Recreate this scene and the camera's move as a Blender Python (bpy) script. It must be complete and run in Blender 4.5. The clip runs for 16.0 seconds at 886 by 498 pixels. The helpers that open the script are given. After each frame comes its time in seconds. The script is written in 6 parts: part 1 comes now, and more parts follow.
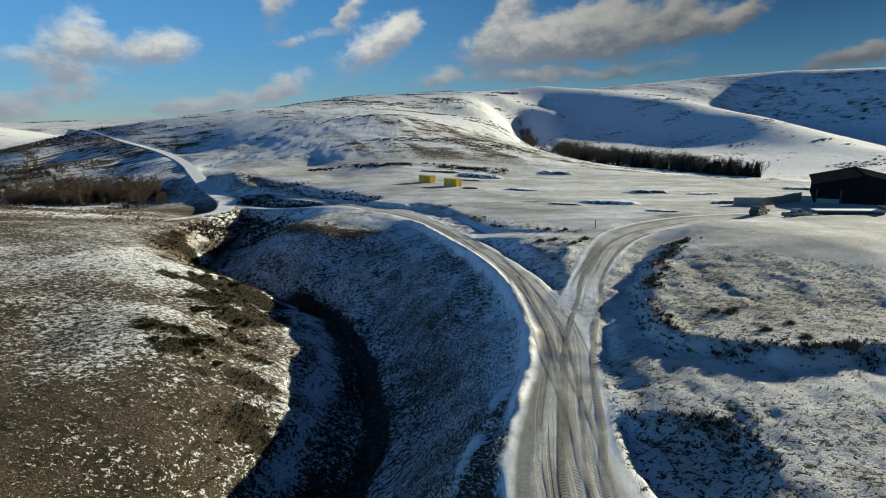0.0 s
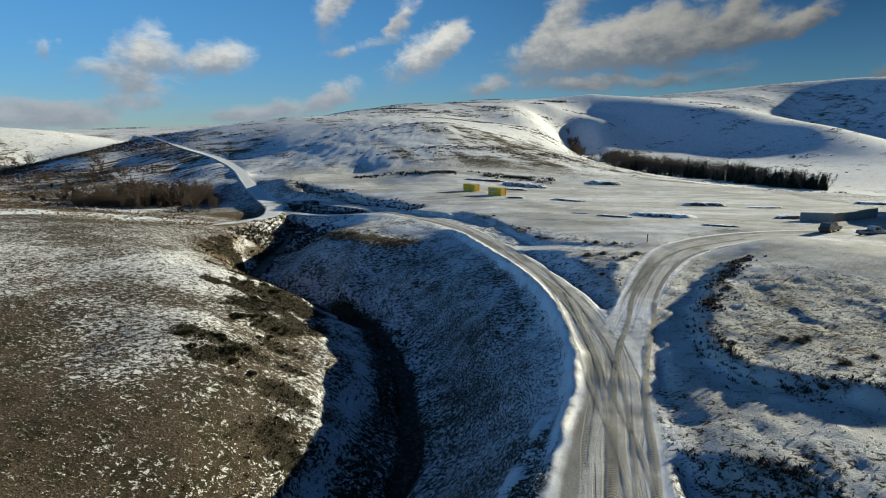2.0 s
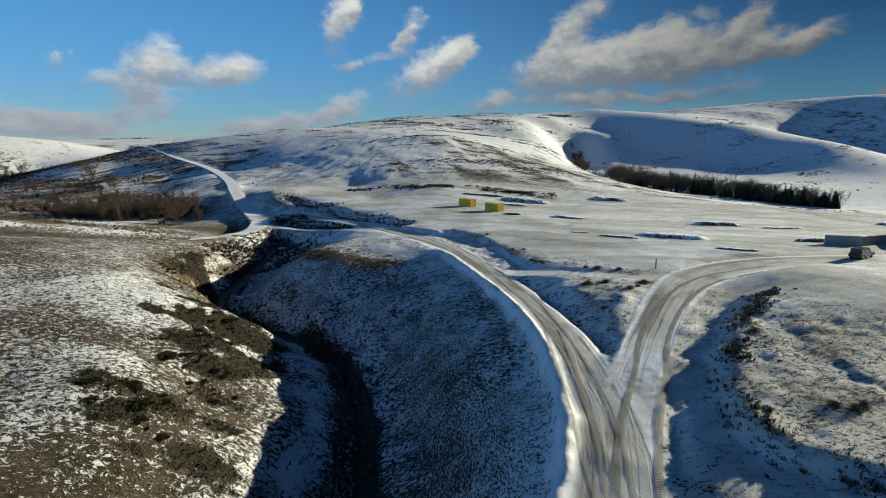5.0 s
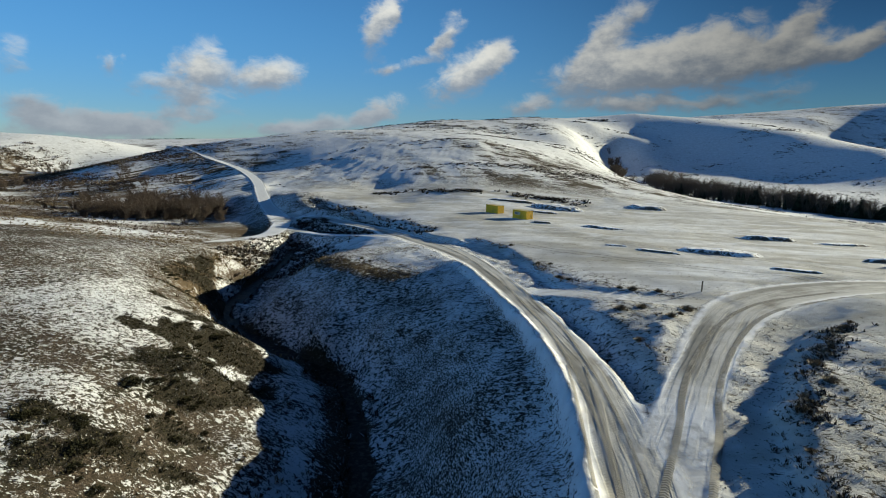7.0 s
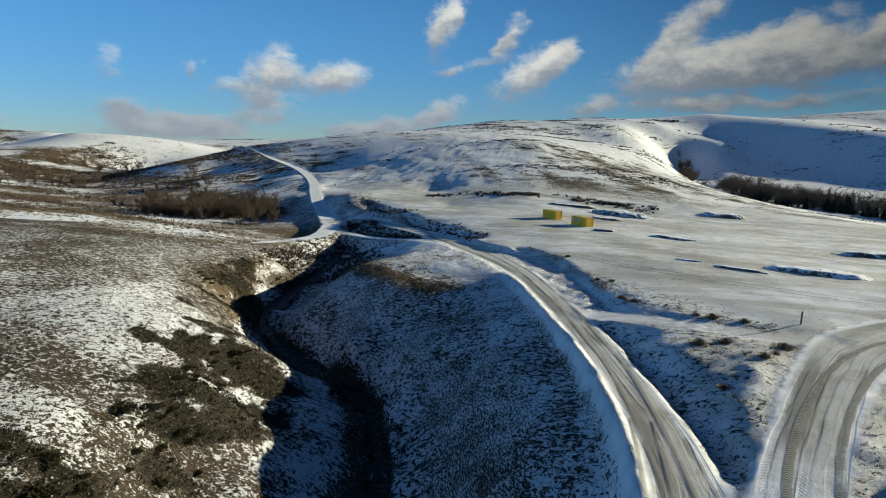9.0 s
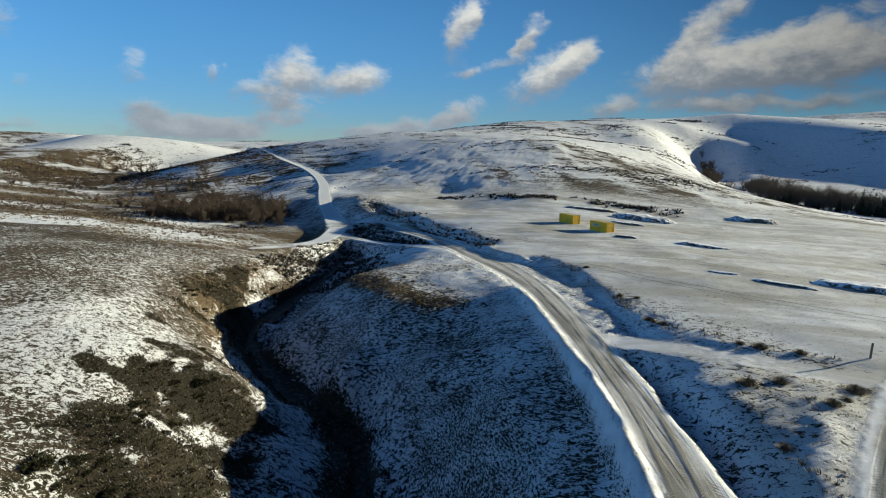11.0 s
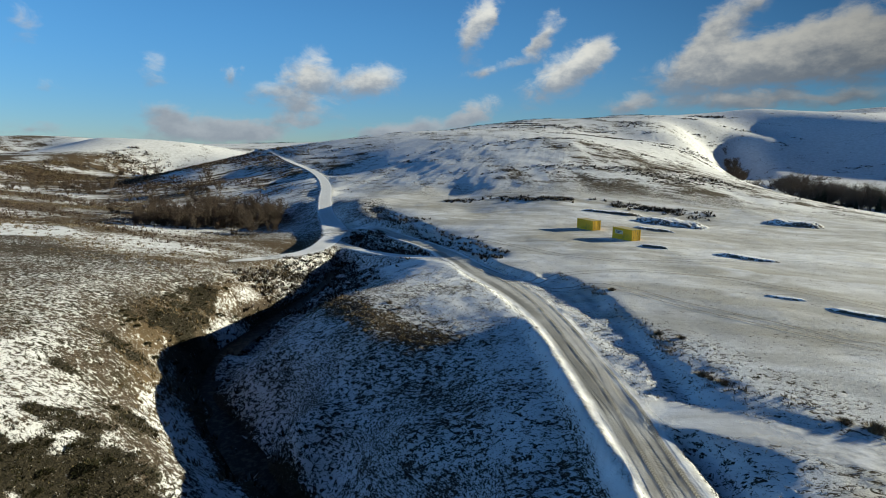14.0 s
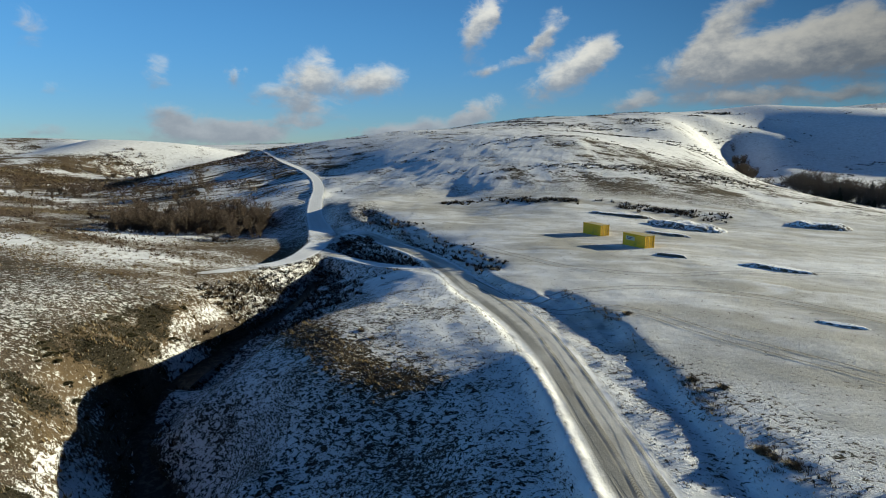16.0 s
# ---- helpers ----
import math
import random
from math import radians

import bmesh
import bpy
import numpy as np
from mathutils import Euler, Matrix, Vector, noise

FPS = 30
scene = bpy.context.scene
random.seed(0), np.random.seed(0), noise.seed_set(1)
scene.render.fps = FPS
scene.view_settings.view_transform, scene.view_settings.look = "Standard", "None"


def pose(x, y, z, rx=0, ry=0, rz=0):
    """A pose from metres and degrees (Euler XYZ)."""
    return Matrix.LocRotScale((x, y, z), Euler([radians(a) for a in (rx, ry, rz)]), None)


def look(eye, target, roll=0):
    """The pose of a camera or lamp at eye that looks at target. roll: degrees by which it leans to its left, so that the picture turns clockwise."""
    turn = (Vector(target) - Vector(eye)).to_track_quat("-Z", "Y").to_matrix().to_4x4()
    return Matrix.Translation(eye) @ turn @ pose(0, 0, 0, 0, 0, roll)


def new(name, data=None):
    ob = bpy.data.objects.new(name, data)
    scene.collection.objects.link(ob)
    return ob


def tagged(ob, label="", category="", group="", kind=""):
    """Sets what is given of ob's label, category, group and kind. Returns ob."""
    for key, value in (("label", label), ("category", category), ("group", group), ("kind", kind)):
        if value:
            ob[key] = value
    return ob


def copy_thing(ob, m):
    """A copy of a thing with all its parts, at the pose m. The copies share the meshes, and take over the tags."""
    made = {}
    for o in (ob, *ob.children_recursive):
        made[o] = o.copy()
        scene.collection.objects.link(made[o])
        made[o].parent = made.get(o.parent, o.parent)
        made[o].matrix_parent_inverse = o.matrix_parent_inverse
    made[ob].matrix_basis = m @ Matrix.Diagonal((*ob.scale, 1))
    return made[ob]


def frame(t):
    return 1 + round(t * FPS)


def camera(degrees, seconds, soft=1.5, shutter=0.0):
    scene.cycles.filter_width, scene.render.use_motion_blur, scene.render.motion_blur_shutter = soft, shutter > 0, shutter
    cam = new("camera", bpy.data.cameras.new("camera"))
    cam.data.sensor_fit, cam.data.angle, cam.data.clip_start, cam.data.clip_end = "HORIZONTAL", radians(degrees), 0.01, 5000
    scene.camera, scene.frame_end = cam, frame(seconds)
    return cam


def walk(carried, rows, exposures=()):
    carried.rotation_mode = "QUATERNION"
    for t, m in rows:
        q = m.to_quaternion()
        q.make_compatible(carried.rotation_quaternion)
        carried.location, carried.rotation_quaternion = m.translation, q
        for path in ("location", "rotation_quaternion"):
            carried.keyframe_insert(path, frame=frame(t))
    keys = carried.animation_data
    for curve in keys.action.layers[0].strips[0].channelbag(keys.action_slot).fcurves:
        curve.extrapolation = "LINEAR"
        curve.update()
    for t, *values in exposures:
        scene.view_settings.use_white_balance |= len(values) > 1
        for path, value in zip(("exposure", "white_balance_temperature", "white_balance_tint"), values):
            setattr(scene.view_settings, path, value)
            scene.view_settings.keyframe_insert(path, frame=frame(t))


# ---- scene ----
cam = camera(81.47, 16.0, soft=1.0)
PATH = [
    (0, (0.000, 0.000, 18.000), (0.001, 48.559, 6.083), -1.01),
    (0.5, (0.064, 0.048, 18.069), (-0.962, 48.642, 6.339), -0.87),
    (1, (0.083, 0.403, 18.146), (-2.056, 49.011, 6.625), -0.85),
    (1.5, (0.099, 1.243, 18.104), (-3.086, 49.840, 6.780), -0.80),
    (2, (0.175, 2.463, 18.008), (-4.027, 51.027, 6.879), -0.75),
    (2.5, (0.410, 3.910, 17.875), (-4.263, 52.488, 6.998), -0.68),
    (3, (0.731, 5.577, 17.703), (-4.143, 54.206, 7.144), -0.56),
    (3.5, (1.108, 7.292, 17.599), (-3.675, 55.987, 7.308), -0.39),
    (4, (1.572, 9.048, 17.599), (-2.991, 57.794, 7.454), -0.21),
    (4.2, (1.799, 9.794, 17.575), (-2.738, 58.554, 7.483), -0.21),
    (6.5, (4.020, 19.109, 17.247), (-1.958, 67.810, 7.632), 0.41),
    (7, (4.270, 21.305, 17.210), (-3.449, 69.772, 7.650), 0.52),
    (7.5, (4.418, 23.430, 17.190), (-5.062, 71.588, 7.654), 0.62),
    (8, (4.606, 25.528, 17.175), (-6.606, 73.312, 7.638), 0.64),
    (8.5, (4.615, 27.610, 17.091), (-7.900, 75.078, 7.596), 0.74),
    (9, (4.614, 29.701, 17.083), (-8.601, 76.979, 7.589), 0.78),
    (11.5, (4.017, 40.748, 16.751), (-11.078, 87.483, 7.367), 0.62),
    (12, (3.738, 43.166, 16.709), (-11.640, 89.805, 7.311), 0.55),
    (12.5, (3.438, 45.634, 16.663), (-12.246, 92.175, 7.286), 0.45),
    (13, (3.216, 48.087, 16.708), (-12.753, 94.531, 7.330), 0.35),
    (13.5, (2.899, 50.765, 16.690), (-13.255, 97.137, 7.271), 0.19),
    (14, (2.576, 53.413, 16.619), (-13.678, 99.753, 7.210), 0.07),
    (14.5, (2.294, 56.183, 16.568), (-14.079, 102.473, 7.126), -0.08),
    (15, (1.950, 59.023, 16.529), (-14.525, 105.274, 7.075), -0.23),
    (15.5, (1.562, 61.971, 16.452), (-14.988, 108.195, 6.993), -0.29),
    (16, (1.121, 64.969, 16.405), (-15.485, 111.174, 6.955), -0.38),
]
walk(cam, [(t, look(eye, target, roll)) for t, eye, target, roll in PATH], exposures=[(0, 0.9, 6520, -1), (16, 0.9, 6520, -1)])

# ---- light ----
SUN_AZ, SUN_EL = 56.0, 12.5
sun_dir = Vector((math.sin(radians(SUN_AZ)) * math.cos(radians(SUN_EL)), math.cos(radians(SUN_AZ)) * math.cos(radians(SUN_EL)), math.sin(radians(SUN_EL))))
sun_data = bpy.data.lights.new("sun", "SUN")
sun_data.energy, sun_data.angle, sun_data.color = 5.0, radians(0.55), (1.0, 0.905, 0.74)
sun = new("sun", sun_data)
sun.matrix_world = look((0, 0, 300), Vector((0, 0, 300)) - sun_dir)


class Nodes:
    """Short hand for node trees."""

    def __init__(self, tree):
        self.tree = tree

    def add(self, kind, values=(), **props):
        n = self.tree.nodes.new(kind)
        for key, value in props.items():
            setattr(n, key, value)
        for slot, value in dict(values).items():
            self.put(n.inputs[slot], value)
        return n

    def put(self, socket, value):
        if isinstance(value, bpy.types.NodeSocket):
            self.tree.links.new(value, socket)
        else:
            socket.default_value = value

    def math(self, op, a, b=0.0, c=0.0, clamp=False):
        return self.add("ShaderNodeMath", {0: a, 1: b, 2: c}, operation=op, use_clamp=clamp).outputs[0]

    def step(self, value, low, high):
        return self.add("ShaderNodeMapRange", {"Value": value, "From Min": low, "From Max": high}, interpolation_type="SMOOTHSTEP").outputs["Result"]

    def span(self, value, low, high, a, b):
        return self.add("ShaderNodeMapRange", {"Value": value, "From Min": low, "From Max": high, "To Min": a, "To Max": b}).outputs["Result"]

    def mix(self, factor, a, b):
        n = self.add("ShaderNodeMix", {"Factor": factor}, data_type="RGBA")
        self.put(n.inputs[6], a)
        self.put(n.inputs[7], b)
        return n.outputs[2]

    def noise(self, vector, scale, detail=4.0, rough=0.55, warp=0.0):
        return self.add("ShaderNodeTexNoise", {"Vector": vector, "Scale": scale, "Detail": detail, "Roughness": rough, "Distortion": warp}).outputs["Fac"]

    def attr(self, name):
        return self.add("ShaderNodeAttribute", attribute_name=name).outputs["Fac"]

    def bump(self, height, strength, distance):
        return self.add("ShaderNodeBump", {"Height": height, "Strength": strength, "Distance": distance}).outputs["Normal"]


# ---- sky with drifting fair-weather cloud ----
world = bpy.data.worlds.new("world")
scene.world = world
world.use_nodes = True
world.node_tree.nodes.clear()
W = Nodes(world.node_tree)
sky = W.add("ShaderNodeTexSky", sky_type="NISHITA", sun_disc=False, sun_elevation=radians(SUN_EL), sun_rotation=radians(SUN_AZ), altitude=350.0, air_density=1.0, dust_density=0.0, ozone_density=4.0)
way = W.add("ShaderNodeVectorMath", {0: W.add("ShaderNodeTexCoord").outputs["Generated"]}, operation="NORMALIZE").outputs[0]
sep = W.add("ShaderNodeSeparateXYZ", {0: way})
azim = W.math("MULTIPLY", W.math("ARCTAN2", sep.outputs[0], sep.outputs[1]), 57.2958)
elev = W.math("MULTIPLY", W.math("ARCSINE", sep.outputs[2]), 57.2958)
flat = W.add("ShaderNodeCombineXYZ", {0: azim, 1: W.math("MULTIPLY", elev, 1.6), 2: 0.0}).outputs[0]
wisp = W.noise(flat, 0.34, 9.0, 0.62, 0.6)
drift_a = W.math("MULTIPLY", W.math("SUBTRACT", W.noise(flat, 0.4, 4.0, 0.55), 0.5), 3.0)
drift_e = W.math("MULTIPLY", W.math("SUBTRACT", W.noise(W.add("ShaderNodeVectorMath", {0: flat, 1: (31.0, 17.0, 5.0)}).outputs[0], 0.4, 4.0, 0.55), 0.5), 1.6)
az_w, el_w = W.math("ADD", azim, drift_a), W.math("ADD", elev, drift_e)
# azimuth, elevation, half width, half height, tilt (rise per degree), weight
WEST_CLOUDS = [
    (-57.2, 1.7, 2.3, 0.7, 0.0, 0.6), (-56.8, 10.2, 1.2, 1.9, 0.0, 0.4), (-55.7, 5.4, 1.0, 0.6, 0.0, 0.4), (-47.7, 7.1, 1.1, 1.5, 0.0, 0.45), (-46.7, 3.4, 2.7, 1.1, 0.0, 0.85),
    (-44.5, 1.7, 5.3, 1.1, 0.0, 0.95), (-40.9, 7.0, 0.8, 1.2, 0.22, 0.4), (-40.4, 2.4, 2.7, 0.9, 0.0, 0.8), (-40.2, 7.6, 0.9, 0.9, 0.2, 0.35), (-38.5, 1.4, 3.7, 0.7, 0.0, 0.8),
    (-37.6, 5.7, 2.1, 1.0, 0.0, 0.6), (-35.5, 2.7, 3.0, 0.8, 0.0, 0.7), (-33.7, 7.2, 2.4, 2.2, 0.31, 1.05), (-33.4, 4.1, 3.3, 1.1, 0.0, 0.7),
]
NORTH_CLOUDS = [
    (-27.5, 7.0, 3.8, 1.6, 0.1, 1.05), (-26.1, 1.9, 4.5, 0.8, 0.0, 0.65), (-20.9, 2.5, 5.6, 1.0, 0.1, 0.75), (-16.1, 12.3, 1.7, 2.4, 0.81, 1.0), (-16.0, 4.0, 2.3, 1.3, 0.29, 0.95),
    (-15.3, 8.2, 1.1, 1.1, 0.0, 0.55), (-14.5, 13.7, 1.3, 1.0, 0.79, 0.6), (-13.1, 8.6, 4.2, 0.5, 0.23, 0.35), (-10.4, 10.0, 1.8, 0.7, 0.46, 0.5), (-8.8, 11.6, 1.5, 1.6, 0.81, 0.85),
    (-6.8, 7.6, 4.0, 2.0, 0.47, 1.05), (-3.8, 9.2, 2.0, 1.2, 0.46, 0.8), (-0.1, 4.5, 2.3, 0.9, 0.19, 0.9), (6.9, 7.6, 5.3, 2.0, 0.15, 1.1),
]
EAST_CLOUDS = [
    (7.2, 11.0, 2.5, 2.1, 0.71, 0.95), (9.9, 4.5, 6.5, 0.7, 0.0, 0.95), (10.3, 12.7, 1.6, 1.3, 0.57, 0.5), (13.3, 8.0, 5.6, 2.4, 0.1, 1.1), (16.6, 9.5, 3.8, 2.0, 0.41, 0.95),
    (18.1, 4.5, 2.9, 0.7, 0.11, 0.6), (20.9, 8.3, 4.0, 2.0, 0.33, 1.05), (23.2, 5.2, 2.0, 1.1, 0.0, 0.6), (24.0, 10.8, 2.1, 1.5, 0.77, 0.95), (25.5, 8.4, 2.8, 1.2, 0.23, 0.9),
    (27.8, 8.6, 1.9, 0.8, 0.35, 0.7), (29.4, 9.3, 1.6, 1.0, 0.6, 0.8), (36.1, 4.7, 2.9, 0.8, 0.29, 1.05), (38.5, 4.9, 1.8, 0.8, 0.36, 0.9),
]
body = None
rise = None
for a, e, w, h, tilt, weight in WEST_CLOUDS + NORTH_CLOUDS + EAST_CLOUDS:
    da = W.math("SUBTRACT", az_w, a)
    de = W.math("SUBTRACT", W.math("SUBTRACT", el_w, e), W.math("MULTIPLY", da, tilt))
    u, v = W.math("DIVIDE", da, w * 1.5), W.math("DIVIDE", de, h * 1.6)
    d = W.math("SQRT", W.math("ADD", W.math("MULTIPLY", u, u), W.math("MULTIPLY", v, v)))
    m = W.math("MULTIPLY", W.math("SUBTRACT", 1.0, d, clamp=True), weight)
    lift = W.math("MULTIPLY", m, W.math("ADD", v, W.math("MULTIPLY", u, 0.3)))
    body = m if body is None else W.math("ADD", body, m)
    rise = lift if rise is None else W.math("ADD", rise, lift)
thick = W.math("ADD", W.math("MULTIPLY", body, 1.6), W.math("MULTIPLY", W.math("SUBTRACT", wisp, 0.52), 2.3))
cover = W.math("MULTIPLY", W.math("MULTIPLY", W.step(thick, 0.12, 1.15), W.step(body, 0.0, 0.2)), W.span(body, 0.1, 0.8, 0.4, 0.95))
lit = W.step(W.math("ADD", W.math("MULTIPLY", W.math("DIVIDE", rise, W.math("ADD", body, 0.02)), 0.95), W.math("MULTIPLY", W.math("SUBTRACT", W.noise(flat, 0.42, 6.0, 0.62), 0.5), 1.5)), -0.5, 0.6)
cloud_dim = W.span(azim, -8.0, 22.0, 1.0, 0.41)
cloud = W.mix(lit, (1.7, 1.85, 2.3, 1), W.mix(W.step(elev, 2.5, 8.0), (2.5, 2.6, 3.0, 1), (4.9, 4.6, 4.5, 1)))
tint = W.mix(W.step(elev, 0.0, 14.0), (0.53, 0.655, 0.92, 1), W.mix(W.step(elev, 14.0, 40.0), (0.62, 0.9, 1.14, 1), (0.69, 0.78, 0.98, 1)))
tint = W.mix(W.step(azim, -45.0, 36.0), tint, W.mix(W.step(elev, 0.0, 20.0), (0.13, 0.19, 0.26, 1), W.mix(W.step(elev, 20.0, 45.0), (0.036, 0.066, 0.105, 1), (0.1, 0.125, 0.18, 1))))
clear = W.add("ShaderNodeMix", {"Factor": 1.0}, data_type="RGBA", blend_type="MULTIPLY")
W.put(clear.inputs[6], sky.outputs[0])
W.put(clear.inputs[7], tint)
cloud = W.add("ShaderNodeVectorMath", {0: cloud, "Scale": cloud_dim}, operation="SCALE").outputs[0]
haze = W.mix(cover, clear.outputs[2], cloud)
back = W.add("ShaderNodeBackground", {"Color": haze, "Strength": 0.09})
W.tree.links.new(back.outputs[0], W.add("ShaderNodeOutputWorld").inputs[0])

# ---- materials ----


def material(name, rough=0.8, metal=0.0):
    m = bpy.data.materials.new(name)
    m.use_nodes = True
    k = Nodes(m.node_tree)
    b = m.node_tree.nodes["Principled BSDF"]
    b.inputs["Roughness"].default_value, b.inputs["Metallic"].default_value = rough, metal
    return m, k, b


def ground_material():
    m, k, b = material("snow_on_moor_grass", 0.85)
    p = k.add("ShaderNodeNewGeometry").outputs["Position"]
    streak = k.add("ShaderNodeMapping", {"Vector": p, "Rotation": (0, 0, -0.35), "Scale": (0.68, 1.0, 1.0)}).outputs[0]
    fine = k.noise(streak, 2.4, 6.0, 0.7, 0.7)
    rows = k.noise(k.add("ShaderNodeMapping", {"Vector": p, "Scale": (0.9, 0.9, 4.0)}).outputs[0], 2.9, 6.0, 0.7, 0.5)
    fine = k.add("ShaderNodeMix", {0: k.math("MULTIPLY", k.attr("terraced"), 0.85), 2: fine, 3: rows}).outputs[0]
    tiny = k.noise(streak, 8.0, 3.0, 0.65)
    mid = k.noise(p, 0.35, 4.0, 0.55)
    big = k.noise(p, 0.06, 3.0, 0.5)
    snow = k.attr("cover")
    show = k.math("ADD", k.math("MULTIPLY", fine, 0.66), k.math("ADD", k.math("MULTIPLY", tiny, 0.22), k.math("MULTIPLY", mid, 0.12)))
    edge = k.math("ADD", snow, k.math("MULTIPLY", k.math("SUBTRACT", big, 0.5), 0.10))
    lim = k.span(edge, 0.0, 1.0, 0.64, 0.35)
    mask = k.step(show, k.math("SUBTRACT", lim, 0.012), k.math("ADD", lim, 0.018))
    afar = k.attr("afar")
    run = k.add("ShaderNodeMapping", {"Vector": p, "Rotation": (0, 0, -0.5), "Scale": (0.55, 1.0, 1.0)}).outputs[0]
    bands = k.math("ADD", k.math("MULTIPLY", k.noise(run, 0.11, 9.0, 0.74, 0.4), 0.62), k.math("MULTIPLY", k.noise(p, 0.8, 5.0, 0.7), 0.38))
    comb = k.noise(k.add("ShaderNodeMapping", {"Vector": p, "Rotation": (0, 0, 0.95), "Scale": (7.0, 1.0, 1.0)}, vector_type="TEXTURE").outputs[0], 0.3, 5.0, 0.62, 0.3)
    bands = k.add("ShaderNodeMix", {0: k.attr("striped"), 2: bands, 3: comb}).outputs[0]
    lim2 = k.span(edge, 0.0, 1.0, 0.66, 0.36)
    mask2 = k.step(bands, k.math("SUBTRACT", lim2, 0.03), k.math("ADD", lim2, 0.03))
    mask = k.add("ShaderNodeMix", {0: afar, 2: mask, 3: k.math("MULTIPLY", mask2, k.span(mask, 0.0, 1.0, 0.7, 1.0))}).outputs[0]
    straw = k.mix(k.step(tiny, 0.35, 0.7), (0.03, 0.023, 0.017, 1), (0.125, 0.096, 0.068, 1))
    heath = k.mix(k.step(fine, 0.35, 0.65), (0.02, 0.02, 0.012, 1), (0.07, 0.055, 0.032, 1))
    russet = k.mix(k.math("ADD", k.math("MULTIPLY", tiny, 0.5), k.math("MULTIPLY", k.noise(p, 0.9, 5.0, 0.7), 0.5)), (0.018, 0.013, 0.008, 1), (0.18, 0.13, 0.076, 1))
    tan = k.attr("tan")
    grass = k.mix(k.step(mid, 0.4, 0.62), straw, heath)
    grass = k.mix(k.step(k.math("ADD", tan, k.math("MULTIPLY", k.math("SUBTRACT", mid, 0.5), 0.8)), 0.35, 0.8), grass, russet)
    white = k.mix(k.step(mid, 0.3, 0.75), (0.62, 0.625, 0.635, 1), (0.76, 0.77, 0.785, 1))
    white = k.mix(k.span(snow, 0.3, 0.7, 0.35, 0.0), white, (0.42, 0.41, 0.385, 1))
    icy = k.attr("ice")
    white = k.mix(k.math("MULTIPLY", k.attr("dusty"), k.span(mid, 0.3, 0.7, 1.0, 0.6)), white, (0.32, 0.3, 0.257, 1))
    blown = k.add("ShaderNodeMapping", {"Vector": p, "Rotation": (0, 0, 0.45), "Scale": (0.4, 1.0, 1.0)}).outputs[0]
    scour = k.math("MULTIPLY", k.step(k.noise(blown, 0.13, 6.0, 0.62, 1.0), 0.36, 0.60), k.span(k.noise(p, 0.04, 2.0, 0.5), 0.3, 0.6, 0.35, 1.0))
    thin = k.add("ShaderNodeMapping", {"Vector": p, "Rotation": (0, 0, 0.3), "Scale": (0.16, 0.7, 1.0)}).outputs[0]
    scour = k.math("MAXIMUM", scour, k.math("MULTIPLY", k.step(k.noise(thin, 0.7, 5.0, 0.6, 0.4), 0.5, 0.68), 0.5))
    white = k.mix(k.math("MULTIPLY", icy, k.math("MULTIPLY", scour, 0.85)), white, (0.33, 0.31, 0.262, 1))
    mat = k.attr("mat")
    mat = k.step(k.math("ADD", mat, k.math("ADD", k.math("MULTIPLY", k.math("SUBTRACT", fine, 0.5), 0.9), k.math("MULTIPLY", k.math("SUBTRACT", mid, 0.5), 0.7))), 0.64, 0.73)
    gorse = k.mix(k.step(tiny, 0.3, 0.7), (0.011, 0.01, 0.007, 1), (0.05, 0.042, 0.028, 1))
    grass = k.mix(mat, grass, gorse)
    mask = k.math("MULTIPLY", mask, k.add("ShaderNodeMix", {0: mat, 2: 1.0, 3: k.step(show, 0.6, 0.68)}).outputs[0])
    k.put(b.inputs["Base Color"], k.mix(mask, grass, white))
    k.put(b.inputs["Roughness"], k.span(icy, 0.0, 1.0, 0.95, 0.85))
    b.inputs["Specular IOR Level"].default_value = 0.08
    relief = k.math("ADD", k.math("MULTIPLY", fine, 1.0), k.math("MULTIPLY", tiny, 0.4))
    k.put(b.inputs["Normal"], k.bump(relief, k.span(snow, 0.6, 1.0, 1.0, 0.12), 0.18))
    return m


